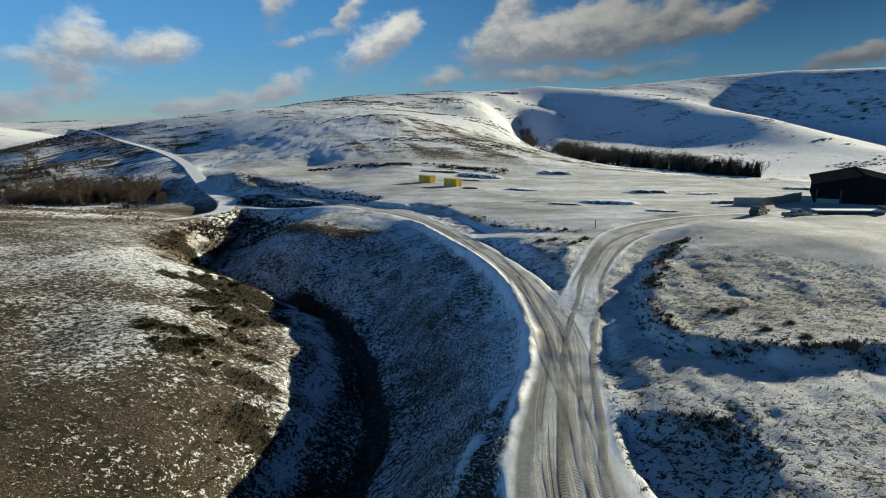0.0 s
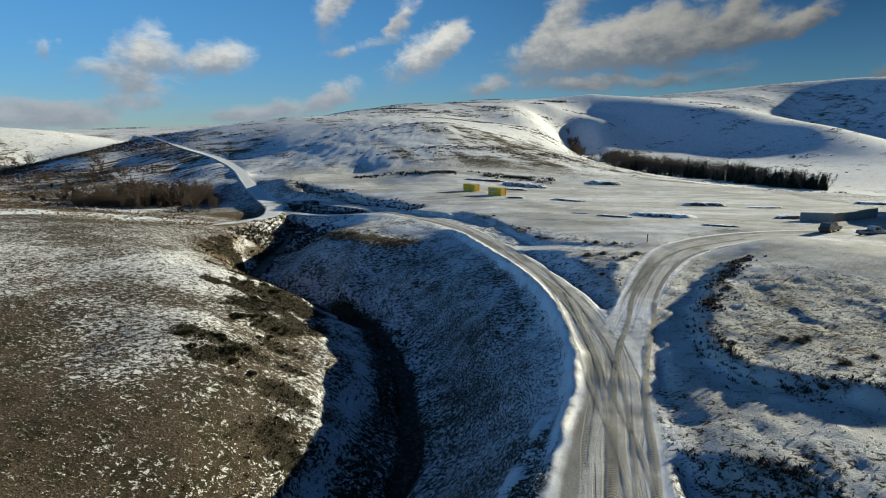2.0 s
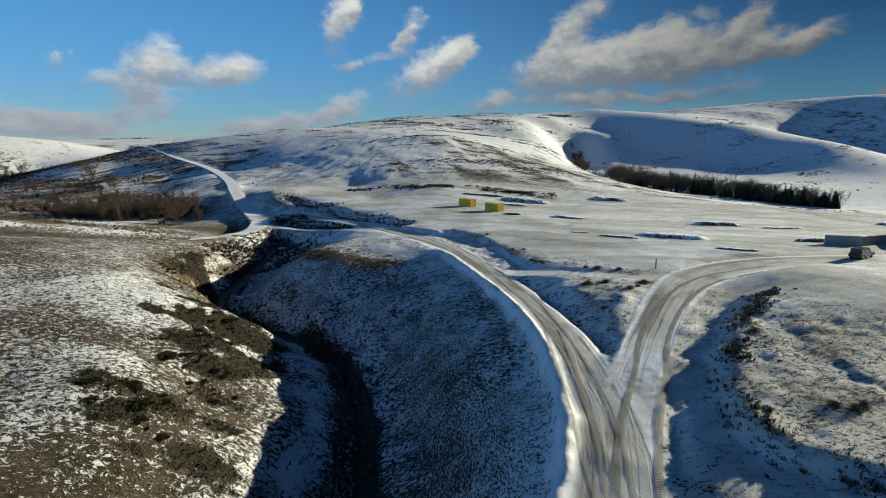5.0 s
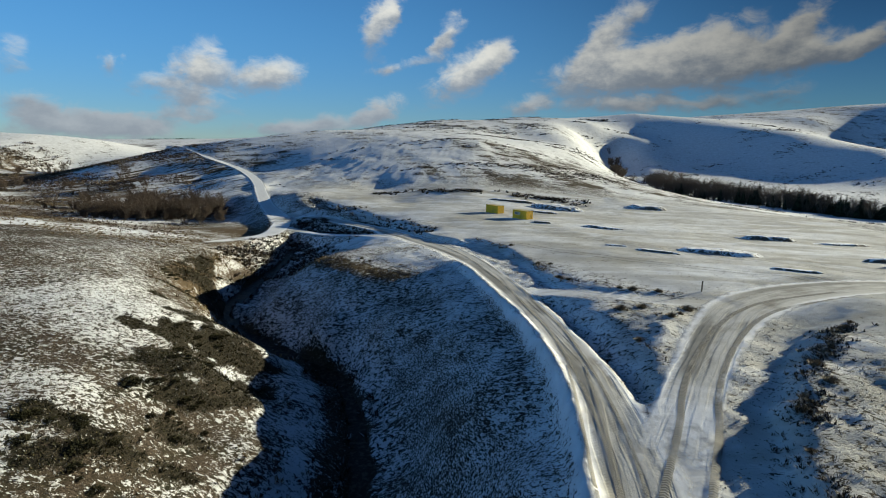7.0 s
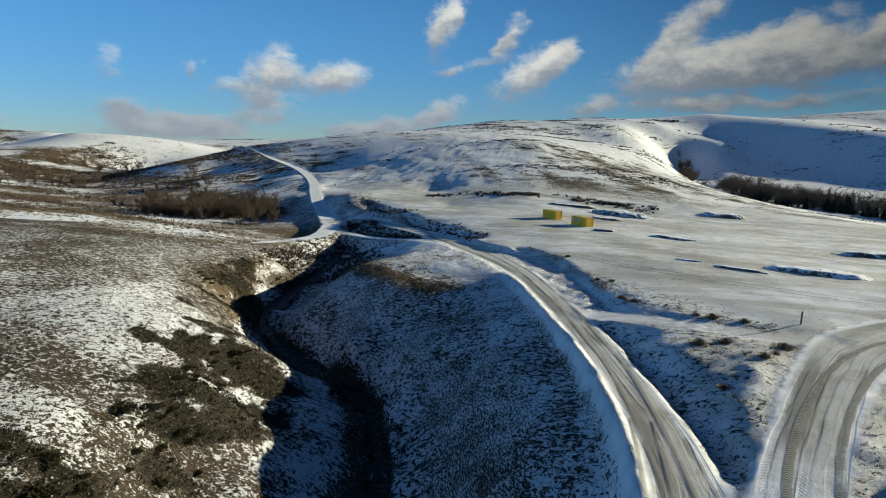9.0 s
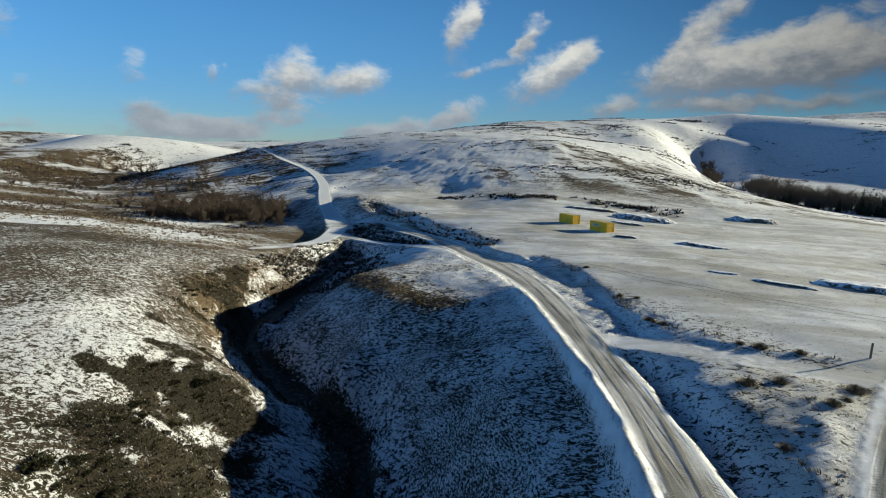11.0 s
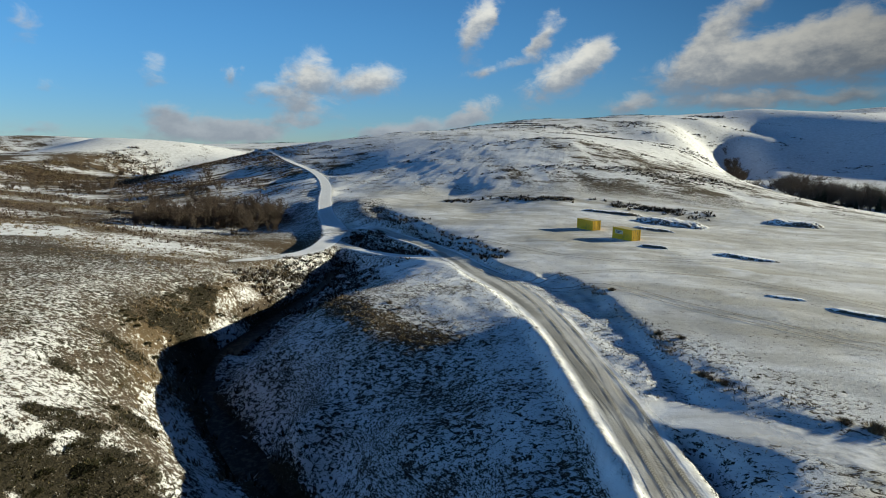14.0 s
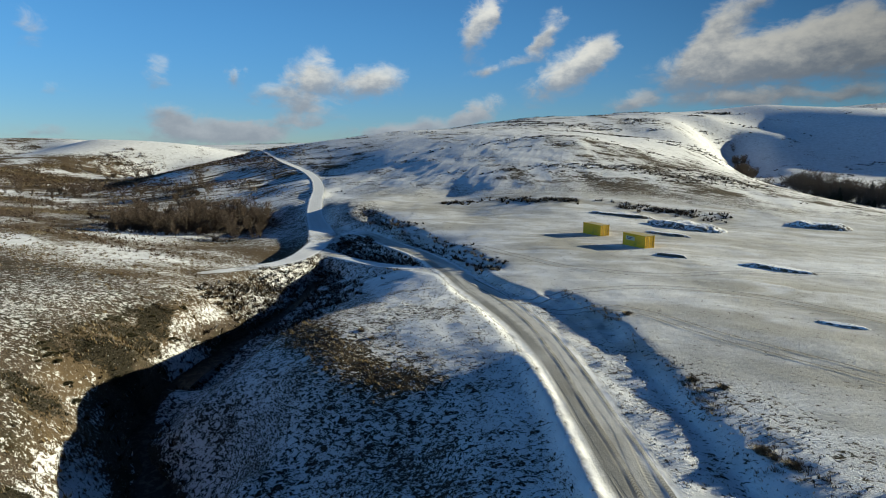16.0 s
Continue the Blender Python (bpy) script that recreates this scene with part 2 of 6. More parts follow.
def road_material(name, dirt):
    """Driven snow and grit with wheel ruts and tread marks; u across in metres, v along."""
    m, k, b = material(name, 0.55)
    uv = k.add("ShaderNodeUVMap", uv_map="along").outputs[0]
    s = k.add("ShaderNodeSeparateXYZ", {0: uv})
    p = k.add("ShaderNodeNewGeometry").outputs["Position"]
    rut, groove = None, None
    bars = k.math("SINE", k.math("ADD", k.math("MULTIPLY", s.outputs[1], 20.0), k.math("MULTIPLY", k.math("ABSOLUTE", s.outputs[0]), 12.0)))
    for n, (at, wide) in enumerate(((-1.75, 0.3), (-0.35, 0.28), (0.25, 0.34), (1.5, 0.3), (1.95, 0.14), (-1.1, 0.12))):
        drift = k.noise(k.add("ShaderNodeCombineXYZ", {0: 3.7 * (n // 2), 1: k.math("MULTIPLY", s.outputs[1], 0.045)}).outputs[0], 1.0, 2.0)
        d = k.math("ABSOLUTE", k.math("SUBTRACT", k.math("ADD", s.outputs[0], k.math("MULTIPLY", k.math("SUBTRACT", drift, 0.5), 2.6)), at))
        r = k.math("SUBTRACT", 1.0, k.step(d, wide * 0.6, wide * 1.1))
        rut = r if rut is None else k.math("MAXIMUM", rut, r)
        g = k.math("MULTIPLY", k.step(d, wide * 0.7, wide), k.math("SUBTRACT", 1.0, k.step(d, wide, wide * 1.5)))
        groove = g if groove is None else k.math("MAXIMUM", groove, g)
    mott = k.noise(p, 0.8, 6.0, 0.65)
    fine = k.noise(p, 7.0, 5.0, 0.68)
    patch = k.noise(p, 0.16, 4.0, 0.6, 0.6)
    worn = k.noise(k.add("ShaderNodeCombineXYZ", {0: s.outputs[0], 1: k.math("MULTIPLY", s.outputs[1], 0.2)}).outputs[0], 0.6, 5.0, 0.6)
    rut = k.math("MULTIPLY", rut, k.step(worn, 0.36, 0.6))
    clean = k.span(s.outputs[1], 116.0, 134.0, 1.0, 0.4)
    rut, groove = k.math("MULTIPLY", rut, clean), k.math("MULTIPLY", groove, clean)
    pale = k.mix(mott, (0.41, 0.397, 0.365, 1), (0.66, 0.645, 0.612, 1)) if dirt > 0.5 else k.mix(mott, (0.6, 0.6, 0.6, 1), (0.76, 0.765, 0.775, 1))
    grit = k.mix(fine, (0.08, 0.072, 0.057, 1), (0.3, 0.275, 0.23, 1))
    soil = k.math("MULTIPLY", k.step(k.math("ADD", k.math("MULTIPLY", worn, 0.8), k.math("ADD", k.math("MULTIPLY", patch, 0.7), k.math("MULTIPLY", fine, 0.25))), 0.8, 1.12), k.math("MULTIPLY", clean, dirt))
    c = k.mix(k.math("MULTIPLY", soil, 0.85), pale, grit)
    c = k.mix(k.math("MULTIPLY", rut, 0.3 * min(1.0, dirt + 0.1)), c, grit)
    c = k.mix(k.math("MULTIPLY", groove, 0.24 * dirt), c, (0.06, 0.054, 0.045, 1))
    rim = k.attr("rim")
    c = k.mix(k.step(k.math("ADD", rim, k.math("MULTIPLY", mott, 1.2)), 2.5, 1.7), c, (0.8, 0.8, 0.805, 1))
    if dirt > 0.5:
        bare = k.math("MULTIPLY", k.step(rim, 1.6, 1.95), k.math("SUBTRACT", 1.0, k.step(k.math("ADD", rim, k.math("MULTIPLY", mott, 0.8)), 3.0, 3.8)))
        bare = k.math("MULTIPLY", k.math("MULTIPLY", bare, k.math("LESS_THAN", s.outputs[0], 0.0)), k.step(k.noise(k.add("ShaderNodeCombineXYZ", {0: 5.0, 1: s.outputs[1]}).outputs[0], 0.05, 3.0, 0.5), 0.4, 0.56))
        c = k.mix(k.math("MULTIPLY", bare, 0.8), c, k.mix(fine, (0.13, 0.126, 0.11, 1), (0.24, 0.232, 0.21, 1)))
    k.put(b.inputs["Base Color"], c)
    k.put(b.inputs["Roughness"], k.span(fine, 0.3, 0.7, 0.65, 0.9))
    b.inputs["Specular IOR Level"].default_value = 0.12
    h = k.math("ADD", k.math("MULTIPLY", rut, k.math("ADD", -0.6, k.math("MULTIPLY", bars, 0.12))), k.math("MULTIPLY", fine, 0.5))
    h = k.math("ADD", h, k.math("ADD", k.math("MULTIPLY", worn, 0.3), k.math("MULTIPLY", mott, 0.8)))
    k.put(b.inputs["Normal"], k.bump(h, 0.5 if dirt > 0.5 else 0.2, 0.1))
    k.put(b.inputs["Alpha"], k.step(k.math("ADD", rim, k.math("MULTIPLY", k.math("SUBTRACT", k.noise(p, 0.7, 5.0, 0.6), 0.5), 1.4)), 0.45, 1.25))
    return m


def water_material():
    m, k, b = material("peaty_stream_water", 0.45)
    p = k.add("ShaderNodeNewGeometry").outputs["Position"]
    stone = k.noise(p, 1.6, 4.0, 0.6)
    b.inputs["Specular IOR Level"].default_value = 0.05
    k.put(b.inputs["Base Color"], k.mix(k.step(stone, 0.45, 0.65), (0.016, 0.012, 0.009, 1), (0.07, 0.055, 0.04, 1)))
    k.put(b.inputs["Normal"], k.bump(k.noise(p, 4.0, 3.0, 0.5), 0.3, 0.05))
    return m


M_GROUND, M_WATER = ground_material(), water_material()
M_ROAD, M_TRACK = road_material("driven_snow_and_grit", 1.0), road_material("packed_snow_track", 0.06)

# ---- the land ----


def lattice(ix, iy, seed):
    n = (ix.astype(np.int64) * 374761393 + iy.astype(np.int64) * 668265263 + seed * 974711) & 0xFFFFFFFF
    n = ((n ^ (n >> 13)) * 1274126177) & 0xFFFFFFFF
    return ((n ^ (n >> 16)) & 0xFFFF) / 65535.0


def swell(x, y, size, seed=0, octaves=3):
    """Smooth noise about 0, from -0.5 to 0.5."""
    total, share, all_ = 0.0, 1.0, 0.0
    for o in range(octaves):
        u, v = x / size * 2**o + 13.7 * o, y / size * 2**o - 7.3 * o
        ix, iy = np.floor(u), np.floor(v)
        fu, fv = u - ix, v - iy
        fu, fv = fu * fu * (3 - 2 * fu), fv * fv * (3 - 2 * fv)
        a, b2 = lattice(ix, iy, seed + o), lattice(ix + 1, iy, seed + o)
        c, d = lattice(ix, iy + 1, seed + o), lattice(ix + 1, iy + 1, seed + o)
        total = total + share * ((a * (1 - fu) + b2 * fu) * (1 - fv) + (c * (1 - fu) + d * fu) * fv - 0.5)
        all_, share = all_ + share, share * 0.5
    return total / all_


def ease(v, low, high):
    t = np.clip((v - low) / (high - low), 0, 1)
    return t * t * (3 - 2 * t)


# Break lines of the land: x, y, z.
STREAM = [(-26, -30, -15.5), (-17, 5, -15), (-13, 24, -14.8), (-9, 39.5, -14.5), (-7.2, 48.5, -14.3), (-9.3, 57.5, -14.2), (-11.2, 66.3, -14.1), (-15, 75.8, -14),
          (-21, 85.3, -13.9), (-29.8, 90.5, -13.7), (-39, 96.5, -13.5), (-47.5, 102, -13.3), (-53, 112, -13.2), (-55, 122, -13), (-56.5, 134, -12.8), (-58, 147, -12.3), (-62, 158, -11.8)]
SHADY_BANK = [(1, 30, -5.6), (1.8, 39.9, -7.2), (4.8, 52.8, -5.6), (3.6, 61.6, -6.6), (0.6, 63.2, -7.5), (-3, 66.6, -9.6), (-4.9, 65.9, -11.2), (0.7, 69.2, -5.9), (3.1, 71.1, -5.0),
              (-6.1, 82.9, -6.6), (-3.2, 81, -5.5), (-0.5, 82.5, -4.5), (-12.1, 83.8, -9.3), (-13.9, 87.9, -7.3), (-13, 95.5, -6.0), (-5.5, 93.2, -4.0), (-22.6, 95.6, -7.8), (-26.8, 92.7, -9.6),
              (-25.8, 91.6, -10.3), (-38.2, 100.3, -10.4), (-32.4, 110.8, -4.0), (-35.6, 112.2, -4.7), (-34, 118, -4.1), (-25.3, 104.2, -4.4), (-24.6, 112, -3.4), (-18, 113, -2.9), (-29.5, 123, -3.5), (-36, 138, -6), (-44, 150, -8)]
SUNNY_BANK = [(-14.3, 44.2, -10), (-13.5, 61.5, -12), (-18.5, 59.3, -9), (-15.9, 68.2, -12.6), (-21, 75, -11.2), (-23.3, 58.5, -7.2), (-26.2, 70.1, -8.5), (-27.4, 66.6, -5.8), (-30.1, 79.2, -7.9),
              (-32.8, 74.6, -5.9), (-36.7, 81.9, -6.2), (-21.2, 42.9, -5.8), (-25.2, 52, -4.7), (-21.3, 35, -6.2), (-25, 15, -6), (-47, 93, -7), (-53.7, 107.4, -8.4), (-62, 122, -7.5), (-66, 137, -8)]
MOOR = [(-27, 39.1, -3.6), (-28, 49, -3.2), (-31.8, 53.5, -2.3), (-31.6, 62, -3.4), (-39.6, 75.9, -2.7), (-41.1, 71.7, -1.8), (-44, 61, -1.2), (-38.8, 44.9, -2.2), (-58.5, 65.4, -0.1), (-66, 82, 0.3),
        (-55, 83.5, -0.9), (-47.3, 84.8, -3.4), (-52.2, 92.6, -4), (-60.5, 104.5, -3.6), (-35, 20, -2.5), (-60, 30, 0.3), (-95, 60, 3), (-92, 95, 1), (-110, 20, 4), (-86, 118, -2.8), (-120, 118, -1), (-40, -40, -2)]
EDGE = [(36.7, 78, 0.3), (29.7, 68.7, -0.6), (24.8, 60, -0.9), (22.3, 53, -1.3), (21.8, 48, -1.5), (24.2, 44.2, -1.9), (30, 41.3, -1.8), (38, 40.8, -1.5), (60, 40, -1.0)]
FOOT = [(33.5, 81.5, -1.3), (26.3, 71.5, -1.9), (21.6, 61.5, -2.5), (19.2, 53.5, -3), (18.2, 47, -3.2), (20.4, 41.6, -3.0), (26.5, 38.4, -2.6), (38, 37.7, -2.3), (60, 36.5, -1.9)]
KNOLL = [(29, 51, -2.9), (35, 46.2, -2.8), (45, 48, -2.5), (42, 62, -1.5), (27, 60, -2.5), (32, 68, -2.0), (24.5, 52, -3.0), (26, 45.5, -3.1), (46, 83, 0.2), (60, 70, 0), (59, 91, -0.4), (78, 84, 0), (90, 60, 0.8), (65, 104.5, -1)]
SHELF = [(14, 37.5, -3.95), (14.6, 35.6, -3.9), (18.5, 33, -3.1), (22, 32, -2.8), (30, 34.5, -2.4), (15, 30, -3.7), (18, 28, -3.3), (16, 20, -4.0), (25, 21, -2.9), (25, 28, -2.7), (40, 26, -2.3), (60, 22, -2.1)]
WEDGE = [(18, 70, -1.8), (17.7, 77.3, -1.5), (13.2, 80.9, -1.9), (20, 84, -1.1), (14.5, 70, -2.8), (11.6, 77, -3.1), (9, 84, -3), (14, 92.8, -1.2), (21, 90.8, -1), (8, 98, -1.5), (4.5, 108, -1.6), (0.5, 118, -1.8), (-4.5, 127, -2), (-13, 140, -2.5)]
YARD = [(35, 105, -0.8), (23.7, 121, -1), (4.6, 130, -1.6), (26.8, 167, -3), (54.6, 158, -3.4), (84, 145, -3.6), (-10, 182, -2.7), (3, 168, -2.6), (24, 223, -4.3), (-30, 165, -3.5), (-58, 184, -3.3), (-86, 215, -1), (110, 130, -2.5), (60, 215, -5.2), (110, 190, -6), (105, 230, -6.9), (140, 212, -7.4), (-45, 215, -3.2)]
VALE = [(-88, 160, -9), (-91, 175, -9.3), (-110, 183, -10.2), (-137, 155, -4.6), (-160, 210, -8.6), (-162, 262, -4.2), (-170, 283, -2.5), (-228, 305, -2.5), (-230, 240, -8.5), (-310, 290, -7), (-373, 401, -5), (-250, 150, 0), (-300, 210, -2), (-71, 186, -8.9), (-84, 192, -9), (-112, 215, -8.6), (-58, 176, -8.7)]
TRACK_SIDE = [(-116, 228, -3.4), (-128, 220, -5.8), (-150, 205, -9.2), (-136, 261, -0.8), (-148, 253, -3.2), (-170, 238, -6.6), (-159, 293, 1.4), (-171, 285, -1.0), (-193, 270, -4.4), (-184, 320, 4.4), (-196, 312, 2.0), (-218, 297, -1.4), (-210, 338, 8.4), (-222, 330, 6.0), (-244, 315, 2.6), (-240, 364, 12.8), (-252, 356, 10.4), (-274, 341, 7.0)]
HILL = [(-112, 256, -1.6), (-150, 310, 3.2), (-184, 346, 10), (-81, 266, 0.8), (-65, 258, -1.6), (-109, 296, 4.6), (-67, 295, 7.6), (-136, 336, 11.5), (-51, 281, 5.6), (-23, 232, 0), (22, 275, 1), (-32, 381, 23), (41, 500, 17), (-102, 545, 37), (-22, 800, 58), (0, 574, 27), (60, 620, 24), (-204, 401, 23), (-186, 464, 31), (-135, 585, 43), (-99, 673, 52), (-16, 830, 64), (65, 900, 68), (-120, 840, 56), (-262, 392, 17)]
GULLY = [(98, 560, -15), (104, 640, -11), (110, 700, 0), (118, 750, 20), (98, 513, -13), (112, 435, -15), (100, 770, 43), (142, 800, 40), (78, 640, 9), (80, 560, 0), (60, 690, 38), (130, 560, -12), (135, 642, -5), (140, 700, 8), (146, 752, 26), (120, 510, -11)]
SHOULDER = [(177, 940, 77), (255, 870, 64), (300, 800, 51), (338, 758, 42), (385, 655, 20), (409, 568, -3), (415, 487, -14), (245, 864, 63), (200, 836, 52), (170, 814, 41), (290, 794, 50), (240, 763, 34), (194, 734, 19), (166, 713, 13), (328, 752, 41), (278, 721, 25), (232, 692, 10), (164, 649, -3), (375, 649, 19), (326, 618, 4), (279, 589, -9), (206, 544, -15), (399, 562, -3.5), (350, 531, -11), (303, 502, -16), (190, 525, -14), (250, 478, -17), (318, 440, -19), (230, 395, -22), (183, 365, -20), (140, 395, -17), (330, 380, -23), (150, 300, -16)]
FELL = [(368, 1247, 91), (581, 1107, 101), (681, 1048, 103), (794, 965, 98), (458, 950, 67), (500, 884, 22), (610, 792, 4), (560, 640, -18), (480, 500, -26), (640, 560, -20), (240, 1080, 60), (900, 800, 85), (1000, 1300, 95), (500, 1500, 90)]
FAR_WEST = [(-410, 345, 5), (-527, 398, 16), (-490, 452, 22), (-604, 425, 31), (-538, 440, 28), (-484, 430, 28), (-445, 446, 27), (-410, 462, 22), (-402, 520, 16), (-480, 545, 14), (-445, 570, 2), (-551, 776, 22), (-985, 1195, 31), (-871, 1285, 35), (-700, 300, 25), (-420, 250, 3), (-330, 520, 6), (-300, 700, 16)]
KNOTS = np.array(STREAM + SHADY_BANK + SUNNY_BANK + MOOR + FOOT + KNOLL + SHELF + WEDGE + YARD + VALE + TRACK_SIDE + HILL + GULLY + SHOULDER + FELL + FAR_WEST, float)

# Ways: x, y, z, width.
HAUL_ROAD = [(9, -30, -5), (7.2, 10, -4.6), (7.5, 26.5, -4.3), (8.6, 34, -4.1), (10.8, 42.4, -3.8), (11.9, 50, -3.3), (11.6, 58, -2.9), (10.8, 65.5, -2.7), (8.9, 74, -2.6), (6.3, 82.5, -2.5), (3.4, 90.5, -2.4),
             (0.2, 98.8, -2.3), (-3.2, 107.8, -2.4), (-8.2, 118.5, -2.9), (-14.2, 128, -3.2), (-21.5, 139, -3.9), (-29.5, 152, -4.8), (-41, 166.5, -5.7), (-55, 180.5, -6.5), (-68, 193.5, -7), (-79, 197.5, -7.4), (-87, 198.5, -7.5)]
HAUL_WIDE = [9, 9, 8.4, 7.2, 6.2, 5.8, 5.2, 4.6, 4.3, 4.2, 4.3, 4.4, 4.6, 5.2, 5.8, 5.8, 5.2, 5.2, 5.2, 5.6, 6.5, 6.0]
YARD_ROAD = [(12.6, 47, -3.5), (14.6, 54, -3), (17.4, 61, -2.4), (21.2, 69.5, -1.9), (25.6, 78, -1.5), (31, 86, -1.2), (39, 93, -1.1), (50, 98, -1), (63, 101, -1.1), (85, 104, -1.2)]
YARD_WIDE = [4.0, 4.4, 4.6, 5.0, 6.0, 7.5, 7.5, 7.0, 6.5, 6.5]
SIDE_TRACK = [(6.2, 91.9, -2.25), (8, 91.1, -2), (11.4, 90, -1.7), (17, 88.6, -1.4), (22.5, 87, -1.3), (28, 87, -1.3)]
SIDE_WIDE = [3.4] * 6
VALE_TRACK = [(-82, 193, -7.7), (-78, 186, -7.9), (-73, 173, -8.1), (-70, 161, -8), (-72.5, 151, -7.7), (-77, 143, -7.2)]
VALE_WIDE = [6.0, 6.0, 5.6, 5.0, 4.0, 3.0]
SHELF_TRACK = [(11.5, 38, -4.0), (15, 36.4, -3.75), (21, 35.6, -2.7), (30, 36, -2.3), (45, 36.5, -2.0)]
SHELF_WIDE = [3.2, 3.2, 3.4, 3.4, 3.4]
HILL_TRACK = [(-76, 184, -8), (-83, 194, -7.7), (-90, 203, -7), (-98, 213, -5.2), (-110, 232, -2.8), (-130, 265, -0.2), (-153, 297, 2), (-178, 324, 5), (-204, 342, 9), (-234, 368, 13.4), (-262, 392, 17), (-300, 425, 18)]
HILL_WIDE = [8, 7.6, 6.6, 5.4, 5, 4.8, 4.6, 4.4, 4, 3.6, 3.2, 3]
LOW_TRACK = [(-26, 147, -4.5), (-35, 152.5, -5.6), (-47, 160, -7.3), (-60, 168, -8.3), (-71, 174, -8.2)]
LOW_WIDE = [3.4, 3.4, 3.2, 3.4, 5.0]
LINES = {"haul": (HAUL_ROAD, HAUL_WIDE), "yard": (YARD_ROAD, YARD_WIDE), "side": (SIDE_TRACK, SIDE_WIDE), "vale": (VALE_TRACK, VALE_WIDE), "shelf": (SHELF_TRACK, SHELF_WIDE), "hill": (HILL_TRACK, HILL_WIDE), "low": (LOW_TRACK, LOW_WIDE)}


def curve_points(points, step):
    """A smooth line through the points, at even steps."""
    p = np.array(points, float)
    p = np.vstack([2 * p[0] - p[1], p, 2 * p[-1] - p[-2]])
    out = []
    for i in range(1, len(p) - 2):
        n = max(2, int(np.linalg.norm(p[i + 1][:2] - p[i][:2]) / step))
        t = np.linspace(0, 1, n, endpoint=False)[:, None]
        a, b2, c, d = p[i - 1 : i + 3]
        out.append(0.5 * (2 * b2 + (c - a) * t + (2 * a - 5 * b2 + 4 * c - d) * t**2 + (3 * b2 - a - 3 * c + d) * t**3))
    return np.vstack(out + [p[-2:-1]])


def way_line(points, wide, step):
    c = curve_points([(*p, w) for p, w in zip(points, wide)], step)
    return np.hstack([c, c[:, :2]])


WAYS = {key: way_line(points, wide, 3.0) for key, (points, wide) in LINES.items()}


def beside(x, y, line):
    """Distance from a line, and the line's values at the nearest place, for points near its bounds."""
    dist = np.full(x.shape, 1e3)
    vals = np.zeros(x.shape + (line.shape[1] - 2,))
    near = (x > line[:, 0].min() - 25) & (x < line[:, 0].max() + 25) & (y > line[:, 1].min() - 25) & (y < line[:, 1].max() + 25)
    px, py = x[near], y[near]
    bd, bv = np.full(px.shape, 1e3), np.zeros(px.shape + (line.shape[1] - 2,))
    for a, b2 in zip(line[:-1], line[1:]):
        run = b2[:2] - a[:2]
        t = np.clip(((px - a[0]) * run[0] + (py - a[1]) * run[1]) / (run @ run + 1e-9), 0, 1)
        d = np.hypot(px - a[0] - t * run[0], py - a[1] - t * run[1])
        less = d < bd
        bd[less] = d[less]
        bv[less] = (a[2:] + t[:, None] * (b2 - a)[2:])[less]
    dist[near], vals[near] = bd, bv
    return dist, vals


SOFT = 2.0


FAR_KNOT = np.clip((np.hypot(KNOTS[:, 0], KNOTS[:, 1] - 80) - 200) / 200, 0, 1)
KNOT_SOFT = SOFT + 16.0 * FAR_KNOT


def kernel(r2):
    return np.sqrt(r2 + KNOT_SOFT**2)


def solve_land():
    n = len(KNOTS)
    d2 = ((KNOTS[:, None, :2] - KNOTS[None, :, :2]) ** 2).sum(-1)
    a = np.zeros((n + 1, n + 1))
    a[:n, :n] = -kernel(d2) - np.eye(n) * 0.6
    a[:n, n] = a[n, :n] = 1
    return np.linalg.solve(a, np.r_[KNOTS[:, 2], 0])


LAND = solve_land()
STREAM_LINE = curve_points(STREAM, 3.0)
# Cut ditches: line, depth, half width.
DITCHES = [(curve_points([(16.0, 61.5), (14.4, 67), (12.4, 75), (10.2, 82), (7.8, 88.5)], 2.0), 0.7, 1.2),
           (curve_points([(8.0, 94.5), (6.4, 98.5), (4.7, 104), (2.2, 113), (-2.2, 124), (-8, 131.5)], 2.0), 0.9, 1.4),
           (curve_points([(20.3, 62), (18, 56), (16.6, 50), (15.4, 44)], 2.0), 0.5, 0.7),
           (curve_points([(-20, 148), (-33, 164), (-49, 181), (-65, 199), (-78, 211)], 3.0), 1.0, 2.0)]


# Lip of spilled snow below the haul road.
SPILL = curve_points([(9.3, 49.8), (7.3, 46.2), (4.2, 39.7), (2.1, 33.8), (0.5, 29.4)], 2.0)

# Grassy rim of the shaded nose.
RIM = curve_points([(-11, 102.6), (-17, 104.4), (-24, 107), (-30, 110.4), (-35, 113.5)], 2.0)

# Steep little banks: outline of the raised or sunk ground, height, and how far the face runs out and in.
BANKS = [([(p[0], p[1]) for p in EDGE] + [(130, 40), (130, 100), (75, 96), (48, 90)], 1.3, -1.9, 0.3, 1.1),
         ([(13.0, 35.2), (14.8, 34.2), (17.5, 32.9), (19.6, 31.5), (20.0, 28.6), (18.6, 26.4), (17.2, 22), (14, 12), (12.4, 22), (12.4, 30)], -1.25, -0.5, 1.1, 1.2)]


def inside(x, y, ring):
    odd = np.zeros(np.shape(x), bool)
    for (ax, ay), (bx, by) in zip(ring, ring[1:] + ring[:1]):
        hit = ((ay > y) != (by > y)) & (x < (bx - ax) * (y - ay) / (by - ay + 1e-12) + ax)
        odd ^= hit
    return odd


